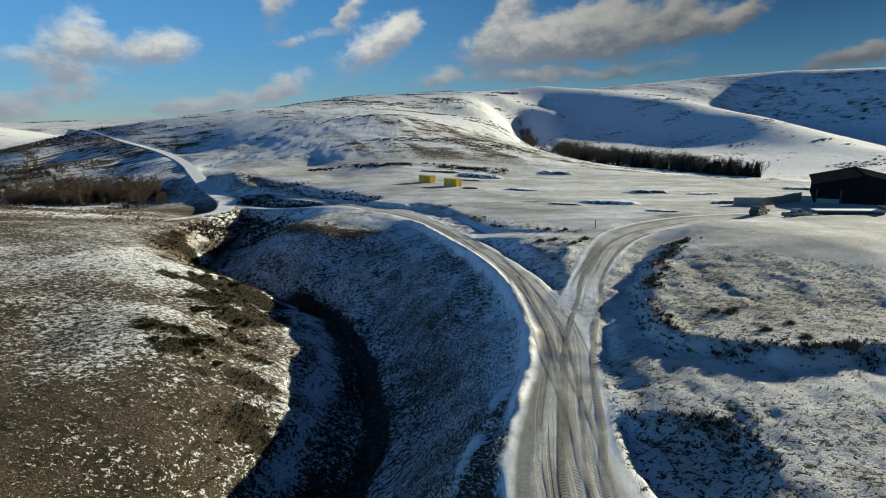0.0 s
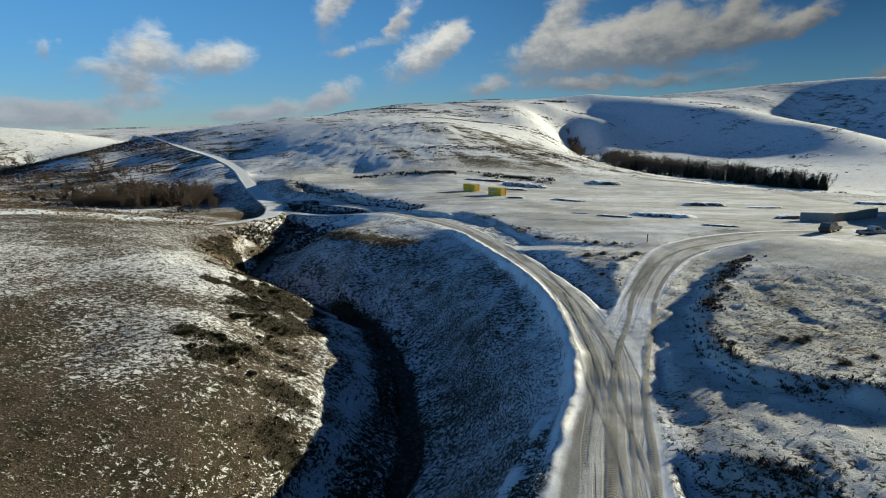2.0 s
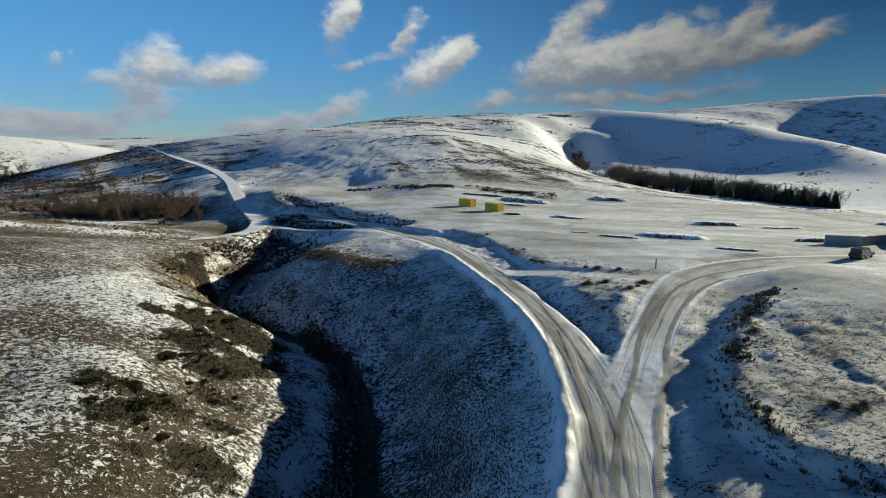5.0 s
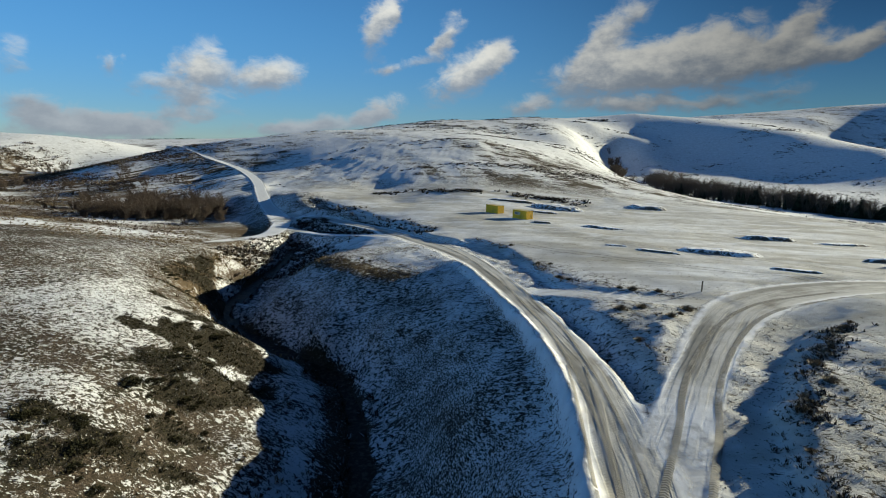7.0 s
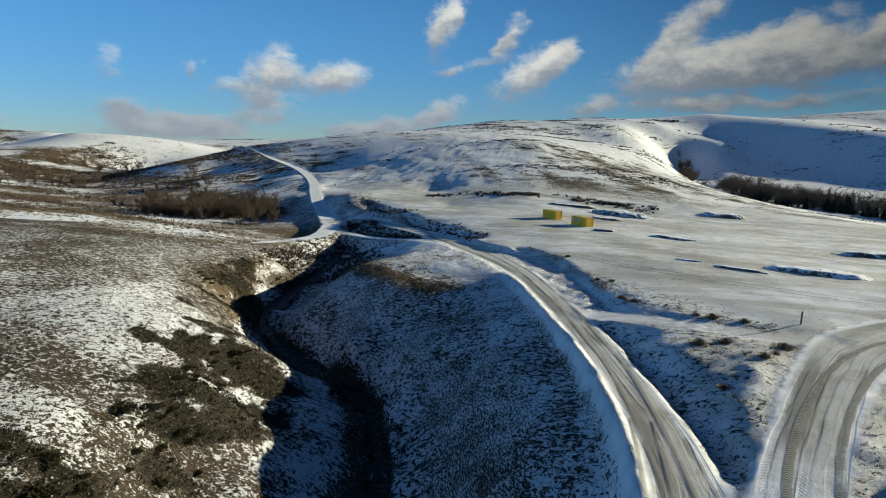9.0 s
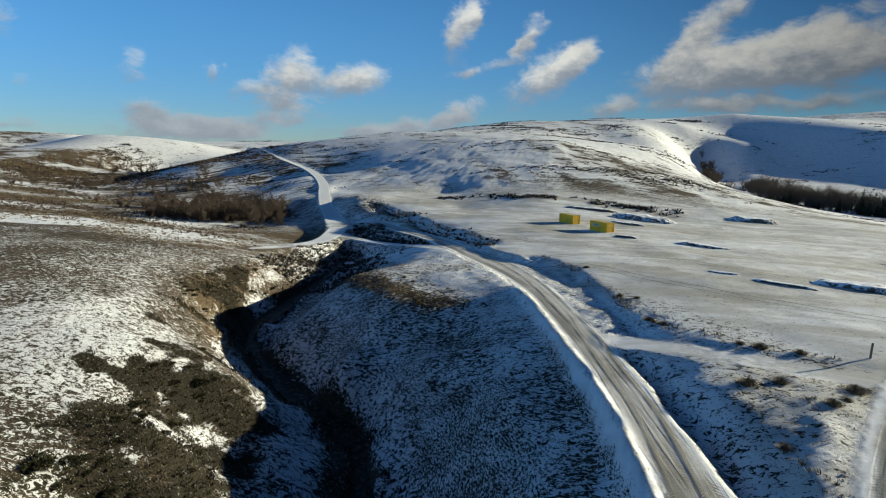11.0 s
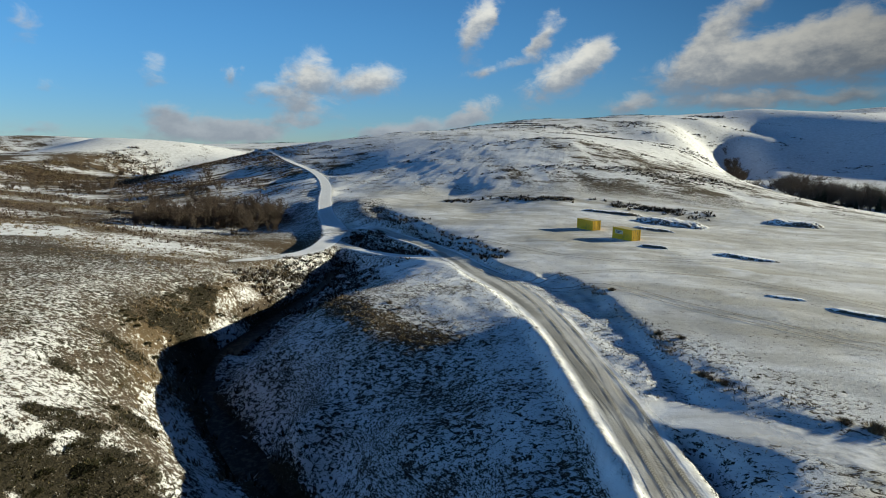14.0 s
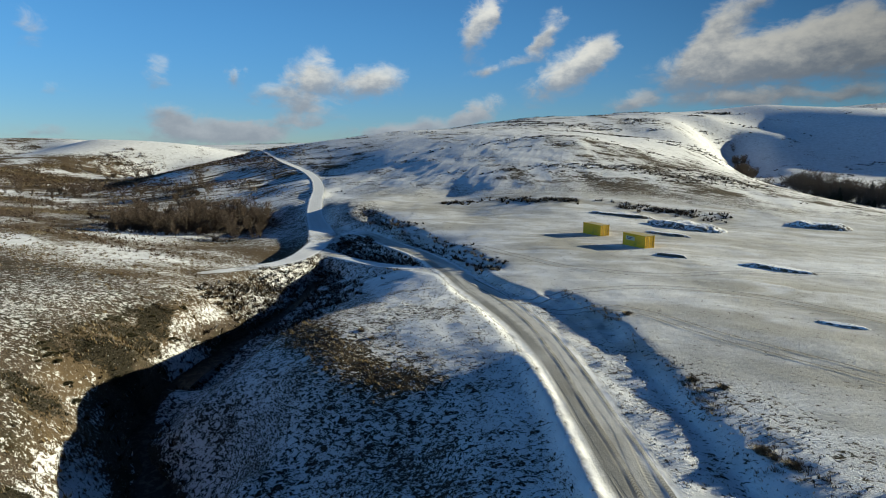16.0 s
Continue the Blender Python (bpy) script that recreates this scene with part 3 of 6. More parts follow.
def base_height(x, y):
    shape = np.shape(x)
    x, y = np.ravel(np.asarray(x, float)), np.ravel(np.asarray(y, float))
    z = np.empty(len(x))
    for i in range(0, len(x), 20000):
        s = slice(i, i + 20000)
        r2 = (x[s, None] - KNOTS[None, :, 0]) ** 2 + (y[s, None] - KNOTS[None, :, 1]) ** 2
        z[s] = -kernel(r2) @ LAND[:-1] + LAND[-1]
    return z.reshape(shape)


def land(x, y):
    """Height of the ground, and how far each place belongs to road, stream and ditch."""
    x, y = np.asarray(x, float), np.asarray(y, float)
    z = base_height(x, y)
    far = np.hypot(x, y - 60)
    z = z + swell(x, y, 9.0, 3) * 0.5 * ease(far, 0, 60) + swell(x, y, 60.0, 5) * 2.6 * ease(far, 260, 520) * (1 - 0.8 * ease(x, 60, 120)) + (swell(x, y, 22.0, 6) * 1.2 + swell(x, y, 7.0, 12) * 0.9) * ease(y, 235, 275) * ease(x, -150, -110) * (1 - ease(x, 60, 100)) * (1 - ease(y, 420, 520))
    for ring, rise, out, into, ragged in BANKS:
        d, _ = beside(x, y, np.array([(a, b2, 0.0) for a, b2 in ring + ring[:1]]))
        d = np.where(inside(x, y, ring), d, -d) + swell(x, y, 3.4, 95, 3) * 2.0 * ragged
        d = d * (1 - 0.25 * ease(x, 24, 30) * (rise > 0) * (d < 0))
        z = z + rise * ease(d, out, into) * (1 - ease(x, 52, 75)) * (1 - 0.7 * ease(y, 70, 82))
    ditch = np.zeros(x.shape)
    for line, deep, half in DITCHES:
        d, _ = beside(x, y, line)
        g = np.exp(-((d / half) ** 2))
        z, ditch = z - deep * g * (0.8 + 0.9 * swell(x, y, 6.0, 91)) + swell(x, y, 1.1, 93, 2) * 0.7 * g, np.maximum(ditch, g)
    ds, vs = beside(x, y, STREAM_LINE)
    bed = 1 - ease(ds + swell(x, y, 5.0, 8) * 1.4, 0.5, 1.9)
    z = z * (1 - bed) + (vs[..., 0] - 0.55) * bed
    road = np.zeros(x.shape)
    for key, line in WAYS.items():
        d, v = beside(x, y, line)
        half = v[..., 1] / 2
        d = d + swell(x, y, 4.0, 11) * 0.9
        reach = {"haul": 1.5, "yard": 2.2, "hill": 3.0, "vale": 5.0, "low": 3.0}.get(key, 1.6)
        if key == "haul":
            level = ease(y, 88, 97) * (1 - ease(y, 126, 136)) * (x > v[..., 2])
            half, reach = half + 3.5 * level, reach + 0.4 * level
        g = 1 - ease(d, half - 0.1, half + reach)
        half = v[..., 1] / 2
        z = z * (1 - g) + v[..., 0] * g
        road = np.maximum(road, (1 - ease(d, half - 0.5, half + 0.5)) * (0.0 if key == "shelf" else 1.0))
    # ploughed snow along the valley side of the haul road
    d, v = beside(x, y, WAYS["haul"])
    ridge = np.exp(-(((d - v[..., 1] / 2 - 0.55) / 0.6) ** 2)) * ease(y, 28, 40) * (1 - ease(y, 106, 112)) * (x < v[..., 2])
    z = z + 0.6 * ridge * (0.7 + 1.8 * swell(x, y, 1.8, 21))
    d, _ = beside(x, y, SPILL)
    spill = np.exp(-((d / 0.9) ** 2)) * ease(swell(x, y, 5.0, 23), -0.25, 0.15)
    z = z + spill * (0.42 + 0.6 * swell(x, y, 1.5, 25))
    ridge = np.maximum(ridge, spill)
    rough = (1 - road) * (1 - bed)
    yard = ease(x + 0.9 * y, 97, 108) * (1 - ease(y, 240, 280)) * (1 - ease(x, 100, 130)) * ease(x + 0.75 * y, 79, 90)
    calm = 1 - 0.85 * yard
    lumps = np.maximum(ease(x, 13, 17) * (1 - ease(y, 84, 90)) * (1 - ease(x, 70, 90)), ease(y, 92, 97) * (1 - ease(y, 128, 136)) * ease(x + 0.45 * y, 46, 48) * (1 - ease(x + 0.45 * y, 54, 58)))
    z = z + rough * calm * (swell(x, y, 1.3, 31, 2) * (0.13 + 0.2 * lumps) + swell(x, y, 3.5, 33, 2) * (0.18 + 0.22 * lumps))
    return z, road, bed, ditch, ridge, yard


def height(x, y):
    return land(np.array([float(x)]), np.array([float(y)]))[0][0]


def spread(start, stop, fine_a, fine_b, step, growth, most):
    mid = list(np.arange(fine_a, fine_b, step))
    out, s, v = [], step, mid[-1]
    while v < stop:
        s = min(most, s * growth)
        v += s
        out.append(v)
    back, s, v = [], step, mid[0]
    while v > start:
        s = min(most, s * growth)
        v -= s
        back.append(v)
    return np.array(back[::-1] + mid + out)


def sheet(name, xs, ys, zs, mat, values):
    nx, ny = len(xs), len(ys)
    gx, gy = np.meshgrid(xs, ys)
    me = bpy.data.meshes.new(name)
    co = np.stack([gx, gy, zs], -1).reshape(-1, 3)
    i = (np.arange(ny - 1)[:, None] * nx + np.arange(nx - 1)[None]).ravel()
    quads = np.stack([i, i + 1, i + nx + 1, i + nx], -1)
    me.vertices.add(len(co))
    me.vertices.foreach_set("co", co.ravel())
    me.loops.add(quads.size)
    me.loops.foreach_set("vertex_index", quads.ravel().astype(np.int32))
    me.polygons.add(len(quads))
    me.polygons.foreach_set("loop_start", np.arange(0, quads.size, 4, dtype=np.int32))
    me.polygons.foreach_set("use_smooth", np.ones(len(quads), bool))
    me.update(calc_edges=True)
    for key, v in values.items():
        me.attributes.new(key, "FLOAT", "POINT").data.foreach_set("value", np.ravel(v).astype(np.float32))
    me.materials.append(mat)
    return new(name, me)


# Low gorse and heather mats: x, y, radius.
NEAR_MATS = [
    (-30.7, 65.4, 3.0), (-33.7, 70.8, 2.6), (-30.8, 73.0, 3.0), (-38.8, 70.9, 2.0), (-33, 75, 5.5),
    (-31, 70.5, 3), (-36.3, 71.2, 1.6), (-31.8, 67, 1.5), (-26.5, 48.5, 2.6), (-31.4, 51.5, 1.8),
    (-28.6, 51.5, 1.6), (-25.3, 51.2, 2.4), (-30.3, 59.2, 0.9), (-30.5, 66.6, 1.6), (-25.6, 65.7, 3.2),
    (-26, 70, 3), (-26.2, 61.4, 2.4), (-24, 57, 2.2), (-18.5, 46.8, 2.6), (-23.6, 45.4, 1.2),
    (-29, 74.4, 3.5), (-17.5, 41, 2.5), (-21, 52.5, 1.6),
]
FAR_MATS = [
    (-31.9, 78.7, 2.2), (-27.0, 76.5, 2.4), (-55.5, 104, 4.5), (-59.7, 112, 4), (-50, 94.5, 3.2),
    (-47.4, 85, 1.2), (-56.3, 88, 0.8), (-36.8, 79.2, 2), (-39.3, 77.7, 1), (-61.5, 117, 3.5),
    (-38, 84.5, 2.2),
]


def matted(x, y):
    near = np.full(np.shape(x), -1.0)
    for cx, cy, r in NEAR_MATS + FAR_MATS:
        near = np.maximum(near, 1.0 - np.hypot((x - cx) / 1.25, y - cy) / (r * 1.05))
    return np.where(near > -0.6, near + 1.3 * swell(x, y, 3.0, 81) + 0.9 * swell(x, y, 0.9, 82, 2), -1.0)


def build_ground():
    xs = spread(-2400, 2400, -72, 62, 0.45, 1.021, 24)
    ys = spread(-300, 2600, 18, 148, 0.45, 1.021, 24)
    gx, gy = np.meshgrid(xs, ys)
    z, road, bed, ditch, ridge, yard = land(gx, gy)
    sink = road * 0.02
    ds, vs = beside(gx, gy, np.hstack([STREAM_LINE, STREAM_LINE[:, :2]]))
    gz = np.gradient(z, axis=1) / np.gradient(gx, axis=1)
    steep = np.clip(np.abs(gz), 0, 1)
    west = ease(gz, -0.15, -0.45)
    # snow cover
    far = ease(gy, 200, 270)
    left = (1 - ease(gx, -14, -8)) * (1 - ease(gy, 128, 140)) * np.where(ds < 900, 1 - ease(gx - vs[..., 1], 0.0, 1.0), 1)
    cover = 0.5 + swell(gx, gy, 26, 41) * 0.22
    cover = cover + left * 0.04 * ease(gy, 58, 80) * (1 - ease(ds, 16, 10)) - left * 0.33 * (1 - ease(gy + 0.25 * gx + 14 * swell(gx, gy, 16, 54), 18, 46)) - left * 0.14 * ease(swell(gx, gy, 12, 43), 0.02, 0.22)
    cover = cover - (0.08 + 0.1 * ease(gy, 50, 70)) * np.exp(-(((ds - 7) / 4) ** 2)) * left * ease(swell(gx, gy, 10, 44), -0.25, 0.05)
    cover = cover + 0.08 * ease(gx, 13, 20) * (1 - ease(gy, 90, 110)) + 0.14 * ease(gx + 0.25 * gy, 12, 20) * (1 - ease(gx, 13, 20))
    cover = cover - 0.3 * left * (1 - ease(gy + 0.3 * gx + 10 * swell(gx, gy, 12, 68), 6, 30))
    sunny = left * (1 - ease(ds, 17, 27))
    cover = cover - 0.11 * left * ease(gy, 70, 86) + 0.02 * sunny - 0.06 * left * ease(ds, 24, 34) * (1 - ease(gy, 55, 75))
    fore = ease(gx, 13.5, 16) * (1 - ease(gy, 82, 92)) * (1 - ease(gx, 95, 130))
    dk, _ = beside(gx, gy, np.array([(x, y, 0.0) for x, y, _ in EDGE]))
    on_knoll = inside(gx, gy, BANKS[0][0])
    verge = np.where(on_knoll, 0, 1 - ease(dk, 7, 10)) * ease(gx, 12, 15) * (gx < 40)
    dusty = fore * np.where(on_knoll, 0.35 + 0.5 * ease(dk, 1, 6), 0.6) * (0.85 + 0.8 * swell(gx, gy, 8, 62))
    dusty = np.maximum(dusty, ease(gx, 58, 74) * ease(gy, 86, 94) * (1 - ease(gy, 118, 126)) * (0.8 + 0.8 * swell(gx * 0.5, gy, 9, 66)))
    cover = np.maximum(cover, verge * (0.76 + 0.3 * swell(gx, gy, 3, 64)))
    cover = np.maximum(cover, fore * np.where(dk < 1.6, 0.45, 1.0) * (0.62 + swell(gx, gy, 10, 58) * 0.4))
    shade = ease(gx, -40, -34) * ease(ds, 3, 7) * (1 - ease(gx, 4, 9)) * (gx > vs[..., 1]) * (1 - ease(gy + 0.35 * gx, 92, 98))
    cover = cover + shade * (-0.06 + 0.2 * swell(gx, gy, 14, 59))
    nose = np.exp(-((beside(gx, gy, RIM)[0] / 3.0) ** 2)) * ease(swell(gx, gy, 5, 67), -0.2, 0.2)
    cover = cover - 0.34 * nose
    crown = ease(gx, -42, -34) * (1 - ease(gx, -4, 2)) * ease(gy + 0.35 * gx, 76, 86) * (1 - ease(gy, 118, 126)) * ease(ds, 5, 9)
    cover = cover + 0.06 * crown
    slant = swell(gx + 0.55 * gy, (gy - 0.55 * gx) * 0.3, 16, 45, 3)
    cover = cover * (1 - far) + far * (0.76 + slant * 0.55 + swell(gx, gy, 90, 46) * 0.2)
    cover = cover - (0.19 + 0.5 * swell(gx, gy * 1.6, 30, 69)) * ease(gx, -60, -10) * (1 - ease(gx, 90, 125)) * ease(gy, 232, 250) * (1 - ease(gy + 0.6 * gx, 350, 420))
    sunlit = ease(gx, -60, 80) * ease(gy, 330, 430)
    cover = np.maximum(cover, sunlit * (0.86 + slant * 0.3 - 0.05 * ease(gx, 110, 240) - 0.12 * ease(gy + 0.5 * gx, 1060, 1160) * ease(gx, 180, 320)) * far)
    cover = cover - 0.1 * ease(gy + 0.5 * gx, 1060, 1160) * ease(gx, 180, 320)
    cover = cover + far * ease(gx, 100, 200) * (0.04 + 0.2 * swell(gx, gy * 1.3, 60, 60))
    vale = (1 - ease(gx, -75, -60)) * ease(gy + 0.1 * gx, 112, 128) * (1 - ease(gx + 1.6 * gy + swell(gx, gy, 40, 50) * 40, 205, 235))
    snowhill = 1 - ease(np.hypot((gx + 485) / 1.25, gy - 430) + swell(gx, gy, 60, 48) * 50, 48, 80)
    vale = vale * (1 - snowhill) * (1 - ease(gy, 520, 640))
    cover = cover - vale * (0.02 + 0.2 * ease(gy, 178, 200) + 1.15 * swell(gx, gy * 2.4, 34, 49))
    tanband = left * ease(gy - 0.25 * gx, 138, 152)
    cover = cover - 0.12 * tanband * ease(swell(gx, gy * 3, 30, 52), -0.1, 0.15)
    cover = np.maximum(cover, snowhill * 0.92)
    field = 1 - ease(np.hypot((gx + 152) / 34, (gy - 136) / 17) + swell(gx, gy, 16, 53) * 0.3, 0.75, 1.0)
    cover = np.maximum(np.maximum(cover, yard * 0.82), field * 0.9)
    dh, vh = beside(gx, gy, WAYS['haul'])
    berm = (1 - ease(dh, 8, 12)) * ease(gy, 84, 92) * (1 - ease(gy, 130, 140)) * (gx > vh[..., 2])
    cover = np.maximum(cover, berm * (0.76 + 0.4 * swell(gx, gy, 4, 65)))
    flat_top = (1 - ease(dh, 12, 19)) * ease(gy, 102, 112) * (1 - ease(gy, 150, 156)) * (gx < vh[..., 2]) * (1 - ease(swell(gx, gy, 6, 57), 0.1, 0.3) * 0.4)
    cover = np.maximum(cover, flat_top * 0.86 - 0.5 * nose)
    cover = np.maximum(cover, ridge * 0.97)
    bench = left * ease(ds, 2.0, 3.6) * (1 - ease(ds, 8, 12)) * (1 - ease(z, -10.8, -8.8)) * (0.75 + 0.7 * swell(gx, gy, 5, 56))
    cover = np.maximum(cover, bench * 0.86)
    # extra snow cover low on the ravine bank, brightening its deep shade by colour
    shade_lift = left * ease(ds, 2.5, 4.5) * (1 - ease(ds, 10, 15)) * (1 - ease(z, -9.0, -6.5))
    cover = np.maximum(cover, shade_lift * (0.5 + 0.5 * swell(gx, gy, 6, 51)))
    rushy = left * np.exp(-(((ds - 2.6) / 1.8) ** 2)) * (gx < vs[..., 1]) * (1 - ease(gy, 128, 140))
    cover = cover - 0.5 * bed - 0.25 * rushy
    cover = np.maximum(cover, 0.8 * np.exp(-(((gx + 55.1) / 4.5) ** 2) - ((gy - 116.8) / 5) ** 2))
    cover = np.clip(np.maximum(cover, road * 0.95), 0, 1)
    tan = np.clip(0.85 * vale * (1 - field) + 0.35 * tanband + (0.35 + 0.4 * ease(gy, 80, 88)) * np.exp(-(((ds - 6) / 4) ** 2)) * left + 0.6 * nose - 0.9 * bed + 0.35 * left * (1 - ease(gy, 30, 50)) * ease(swell(gx, gy, 14, 47), 0.0, 0.2), 0, 1)
    ob = sheet("ground", xs, ys, z - sink, M_GROUND, {"cover": cover, "tan": tan, "ice": np.clip(yard + road + 0.8 * fore, 0, 1), "dusty": np.clip(np.maximum(dusty, yard * (0.04 + 2.2 * swell(gx * 0.4, gy, 14, 63))) - road, 0, 1), "mat": np.clip(matted(gx, gy) * 0.5 + 0.5, 0, 1), "afar": ease(gy, 170, 300) * (1 - yard), "striped": (1 - ease(gx - np.interp(gy, [p[1] for p in HILL_TRACK], [p[0] for p in HILL_TRACK]), -6, 0)) * ease(gy, 200, 215) * (1 - ease(gy, 395, 430)) * ease(gx, -420, -330), "terraced": np.clip(shade * ease(steep, 0.15, 0.4), 0, 1)})
    return tagged(ob, "rough moorland grass under thin windblown snow", "ground", kind="structure")


def way_mesh(name, key, mat, label, step, across, lift=0.0):
    """A driven way: a strip that follows its line, with uneven edges that dive into the snow."""
    pts = way_line(*LINES[key], step)
    run = np.gradient(pts[:, :2], axis=0)
    run /= np.linalg.norm(run, axis=1)[:, None]
    side = np.stack([run[:, 1], -run[:, 0]], -1)
    along = np.r_[0, np.cumsum(np.linalg.norm(np.diff(pts[:, :2], axis=0), axis=1))]
    us = np.linspace(-1, 1, across)
    half = pts[:, 3] / 2 + 0.9
    u = us[None] * half[:, None]
    x, y = pts[:, 0, None] + side[:, 0, None] * u, pts[:, 1, None] + side[:, 1, None] * u
    gap = ease(np.hypot(x, y - 80), 70, 320)
    z = land(x, y)[0] + 0.03 + lift + gap * 0.3
    ends = np.minimum(along, along[-1] - along)[:, None]
    rim = np.minimum(half[:, None] - np.abs(u), ends * 0.09)
    ny, nx = u.shape
    me = bpy.data.meshes.new(name)
    i = (np.arange(ny - 1)[:, None] * nx + np.arange(nx - 1)[None]).ravel()
    me.from_pydata(np.stack([x, y, z], -1).reshape(-1, 3).tolist(), [], np.stack([i, i + 1, i + nx + 1, i + nx], -1).tolist())
    uv = me.uv_layers.new(name="along")
    vi = np.empty(len(me.loops), np.int32)
    me.loops.foreach_get("vertex_index", vi)
    flat_uv = np.stack([u, along[:, None] + 0 * u], -1).reshape(-1, 2)
    uv.data.foreach_set("uv", flat_uv[vi].ravel().astype(np.float32))
    me.polygons.foreach_set("use_smooth", np.ones(len(me.polygons), bool))
    me.attributes.new("rim", "FLOAT", "POINT").data.foreach_set("value", rim.ravel().astype(np.float32))
    me.materials.append(mat)
    me.update()
    return tagged(new(name, me), label, "road", kind="structure")


def build_stream():
    pts = curve_points(STREAM, 1.0)
    run = np.gradient(pts[:, :2], axis=0)
    run /= np.linalg.norm(run, axis=1)[:, None]
    side = np.stack([run[:, 1], -run[:, 0]], -1)
    us = np.linspace(-2.2, 2.2, 9)
    co = [(p[0] + s[0] * u, p[1] + s[1] * u, p[2] - 0.33) for p, s in zip(pts, side) for u in us]
    n = len(us)
    faces = [(i * n + j, i * n + j + 1, (i + 1) * n + j + 1, (i + 1) * n + j) for i in range(len(pts) - 1) for j in range(n - 1)]
    me = bpy.data.meshes.new("water")
    me.from_pydata(co, [], faces)
    me.materials.append(M_WATER)
    return tagged(new("water", me), "dark peaty stream winding through the ravine", "stream", kind="structure")


ground = build_ground()
way_mesh("road", "haul", M_ROAD, "wide haul road of rutted snow and grit", 0.6, 41)
way_mesh("road", "yard", M_ROAD, "snowy road curving to the yard with tyre tracks", 0.6, 41, 0.02)
way_mesh("track", "side", M_TRACK, "narrow snow-covered side track", 0.8, 13)
way_mesh("track", "hill", M_TRACK, "white snow-covered track climbing the hill", 1.2, 17, 0.03)
way_mesh("track", "low", M_TRACK, "narrow snowy track under the heather bank", 1.0, 9, 0.01)
way_mesh("track", "vale", M_TRACK, "snow-covered track dropping into the vale", 1.0, 13, 0.02)
build_stream()


def tread_material():
    """Tyre marks: dark grit pressed between paler bars of snow; u across, v along."""
    m, k, b = material("tyre_marks_in_snow", 0.7)
    s = k.add("ShaderNodeSeparateXYZ", {0: k.add("ShaderNodeUVMap", uv_map="along").outputs[0]})
    p = k.add("ShaderNodeNewGeometry").outputs["Position"]
    out = k.math("ABSOLUTE", s.outputs[0])
    bars = k.step(k.math("SINE", k.math("ADD", k.math("MULTIPLY", s.outputs[1], 26.0), k.math("MULTIPLY", out, 5.0))), -0.3, 0.4)
    grit = k.noise(p, 6.0, 5.0, 0.68)
    c = k.mix(bars, k.mix(grit, (0.09, 0.082, 0.066, 1), (0.22, 0.2, 0.17, 1)), k.mix(grit, (0.26, 0.245, 0.21, 1), (0.5, 0.485, 0.45, 1)))
    k.put(b.inputs["Base Color"], c)
    b.inputs["Specular IOR Level"].default_value = 0.1
    k.put(b.inputs["Normal"], k.bump(bars, 0.6, 0.05))
    worn = k.noise(p, 0.35, 4.0, 0.6)
    edge = k.math("SUBTRACT", 1.0, k.step(k.math("ADD", out, k.math("MULTIPLY", k.math("SUBTRACT", grit, 0.5), 0.8)), 0.7, 1.0))
    k.put(b.inputs["Alpha"], k.math("MULTIPLY", edge, k.span(worn, 0.35, 0.6, 0.25, 0.85)))
    return m


M_TREAD = tread_material()


def tyre_track(points, gauge, wide, label):
    """A pair of wheel marks along a line."""
    pts = curve_points(points, 0.7)
    run = np.gradient(pts[:, :2], axis=0)
    run /= np.linalg.norm(run, axis=1)[:, None]
    side = np.stack([run[:, 1], -run[:, 0]], -1)
    along = np.r_[0, np.cumsum(np.linalg.norm(np.diff(pts[:, :2], axis=0), axis=1))]
    co, faces, uvs = [], [], []
    us = np.array((-1.0, -0.33, 0.33, 1.0))
    for wheel_side in (-1, 1):
        u = wheel_side * gauge / 2 + us[None] * wide / 2 + 0 * along[:, None]
        x, y = pts[:, 0, None] + side[:, 0, None] * u, pts[:, 1, None] + side[:, 1, None] * u
        z = land(x, y)[0] + 0.075 + 0.25 * ease(np.hypot(x, y - 80), 50, 200)
        i = (np.arange(len(pts) - 1)[:, None] * 4 + np.arange(3)[None]).ravel() + len(co)
        co += np.stack([x, y, z], -1).reshape(-1, 3).tolist()
        faces += np.stack([i, i + 1, i + 5, i + 4], -1).tolist()
        uvs.append(np.stack([us[None] + 0 * u, along[:, None] + 0 * u], -1).reshape(-1, 2))
    me = bpy.data.meshes.new("tyre_track")
    me.from_pydata(co, [], faces)
    vi = np.empty(len(me.loops), np.int32)
    me.loops.foreach_get("vertex_index", vi)
    me.uv_layers.new(name="along").data.foreach_set("uv", np.vstack(uvs)[vi].ravel().astype(np.float32))
    me.polygons.foreach_set("use_smooth", np.ones(len(me.polygons), bool))
    me.materials.append(M_TREAD)
    return tagged(new("tyre_track", me), label, "tyre tracks", kind="structure")


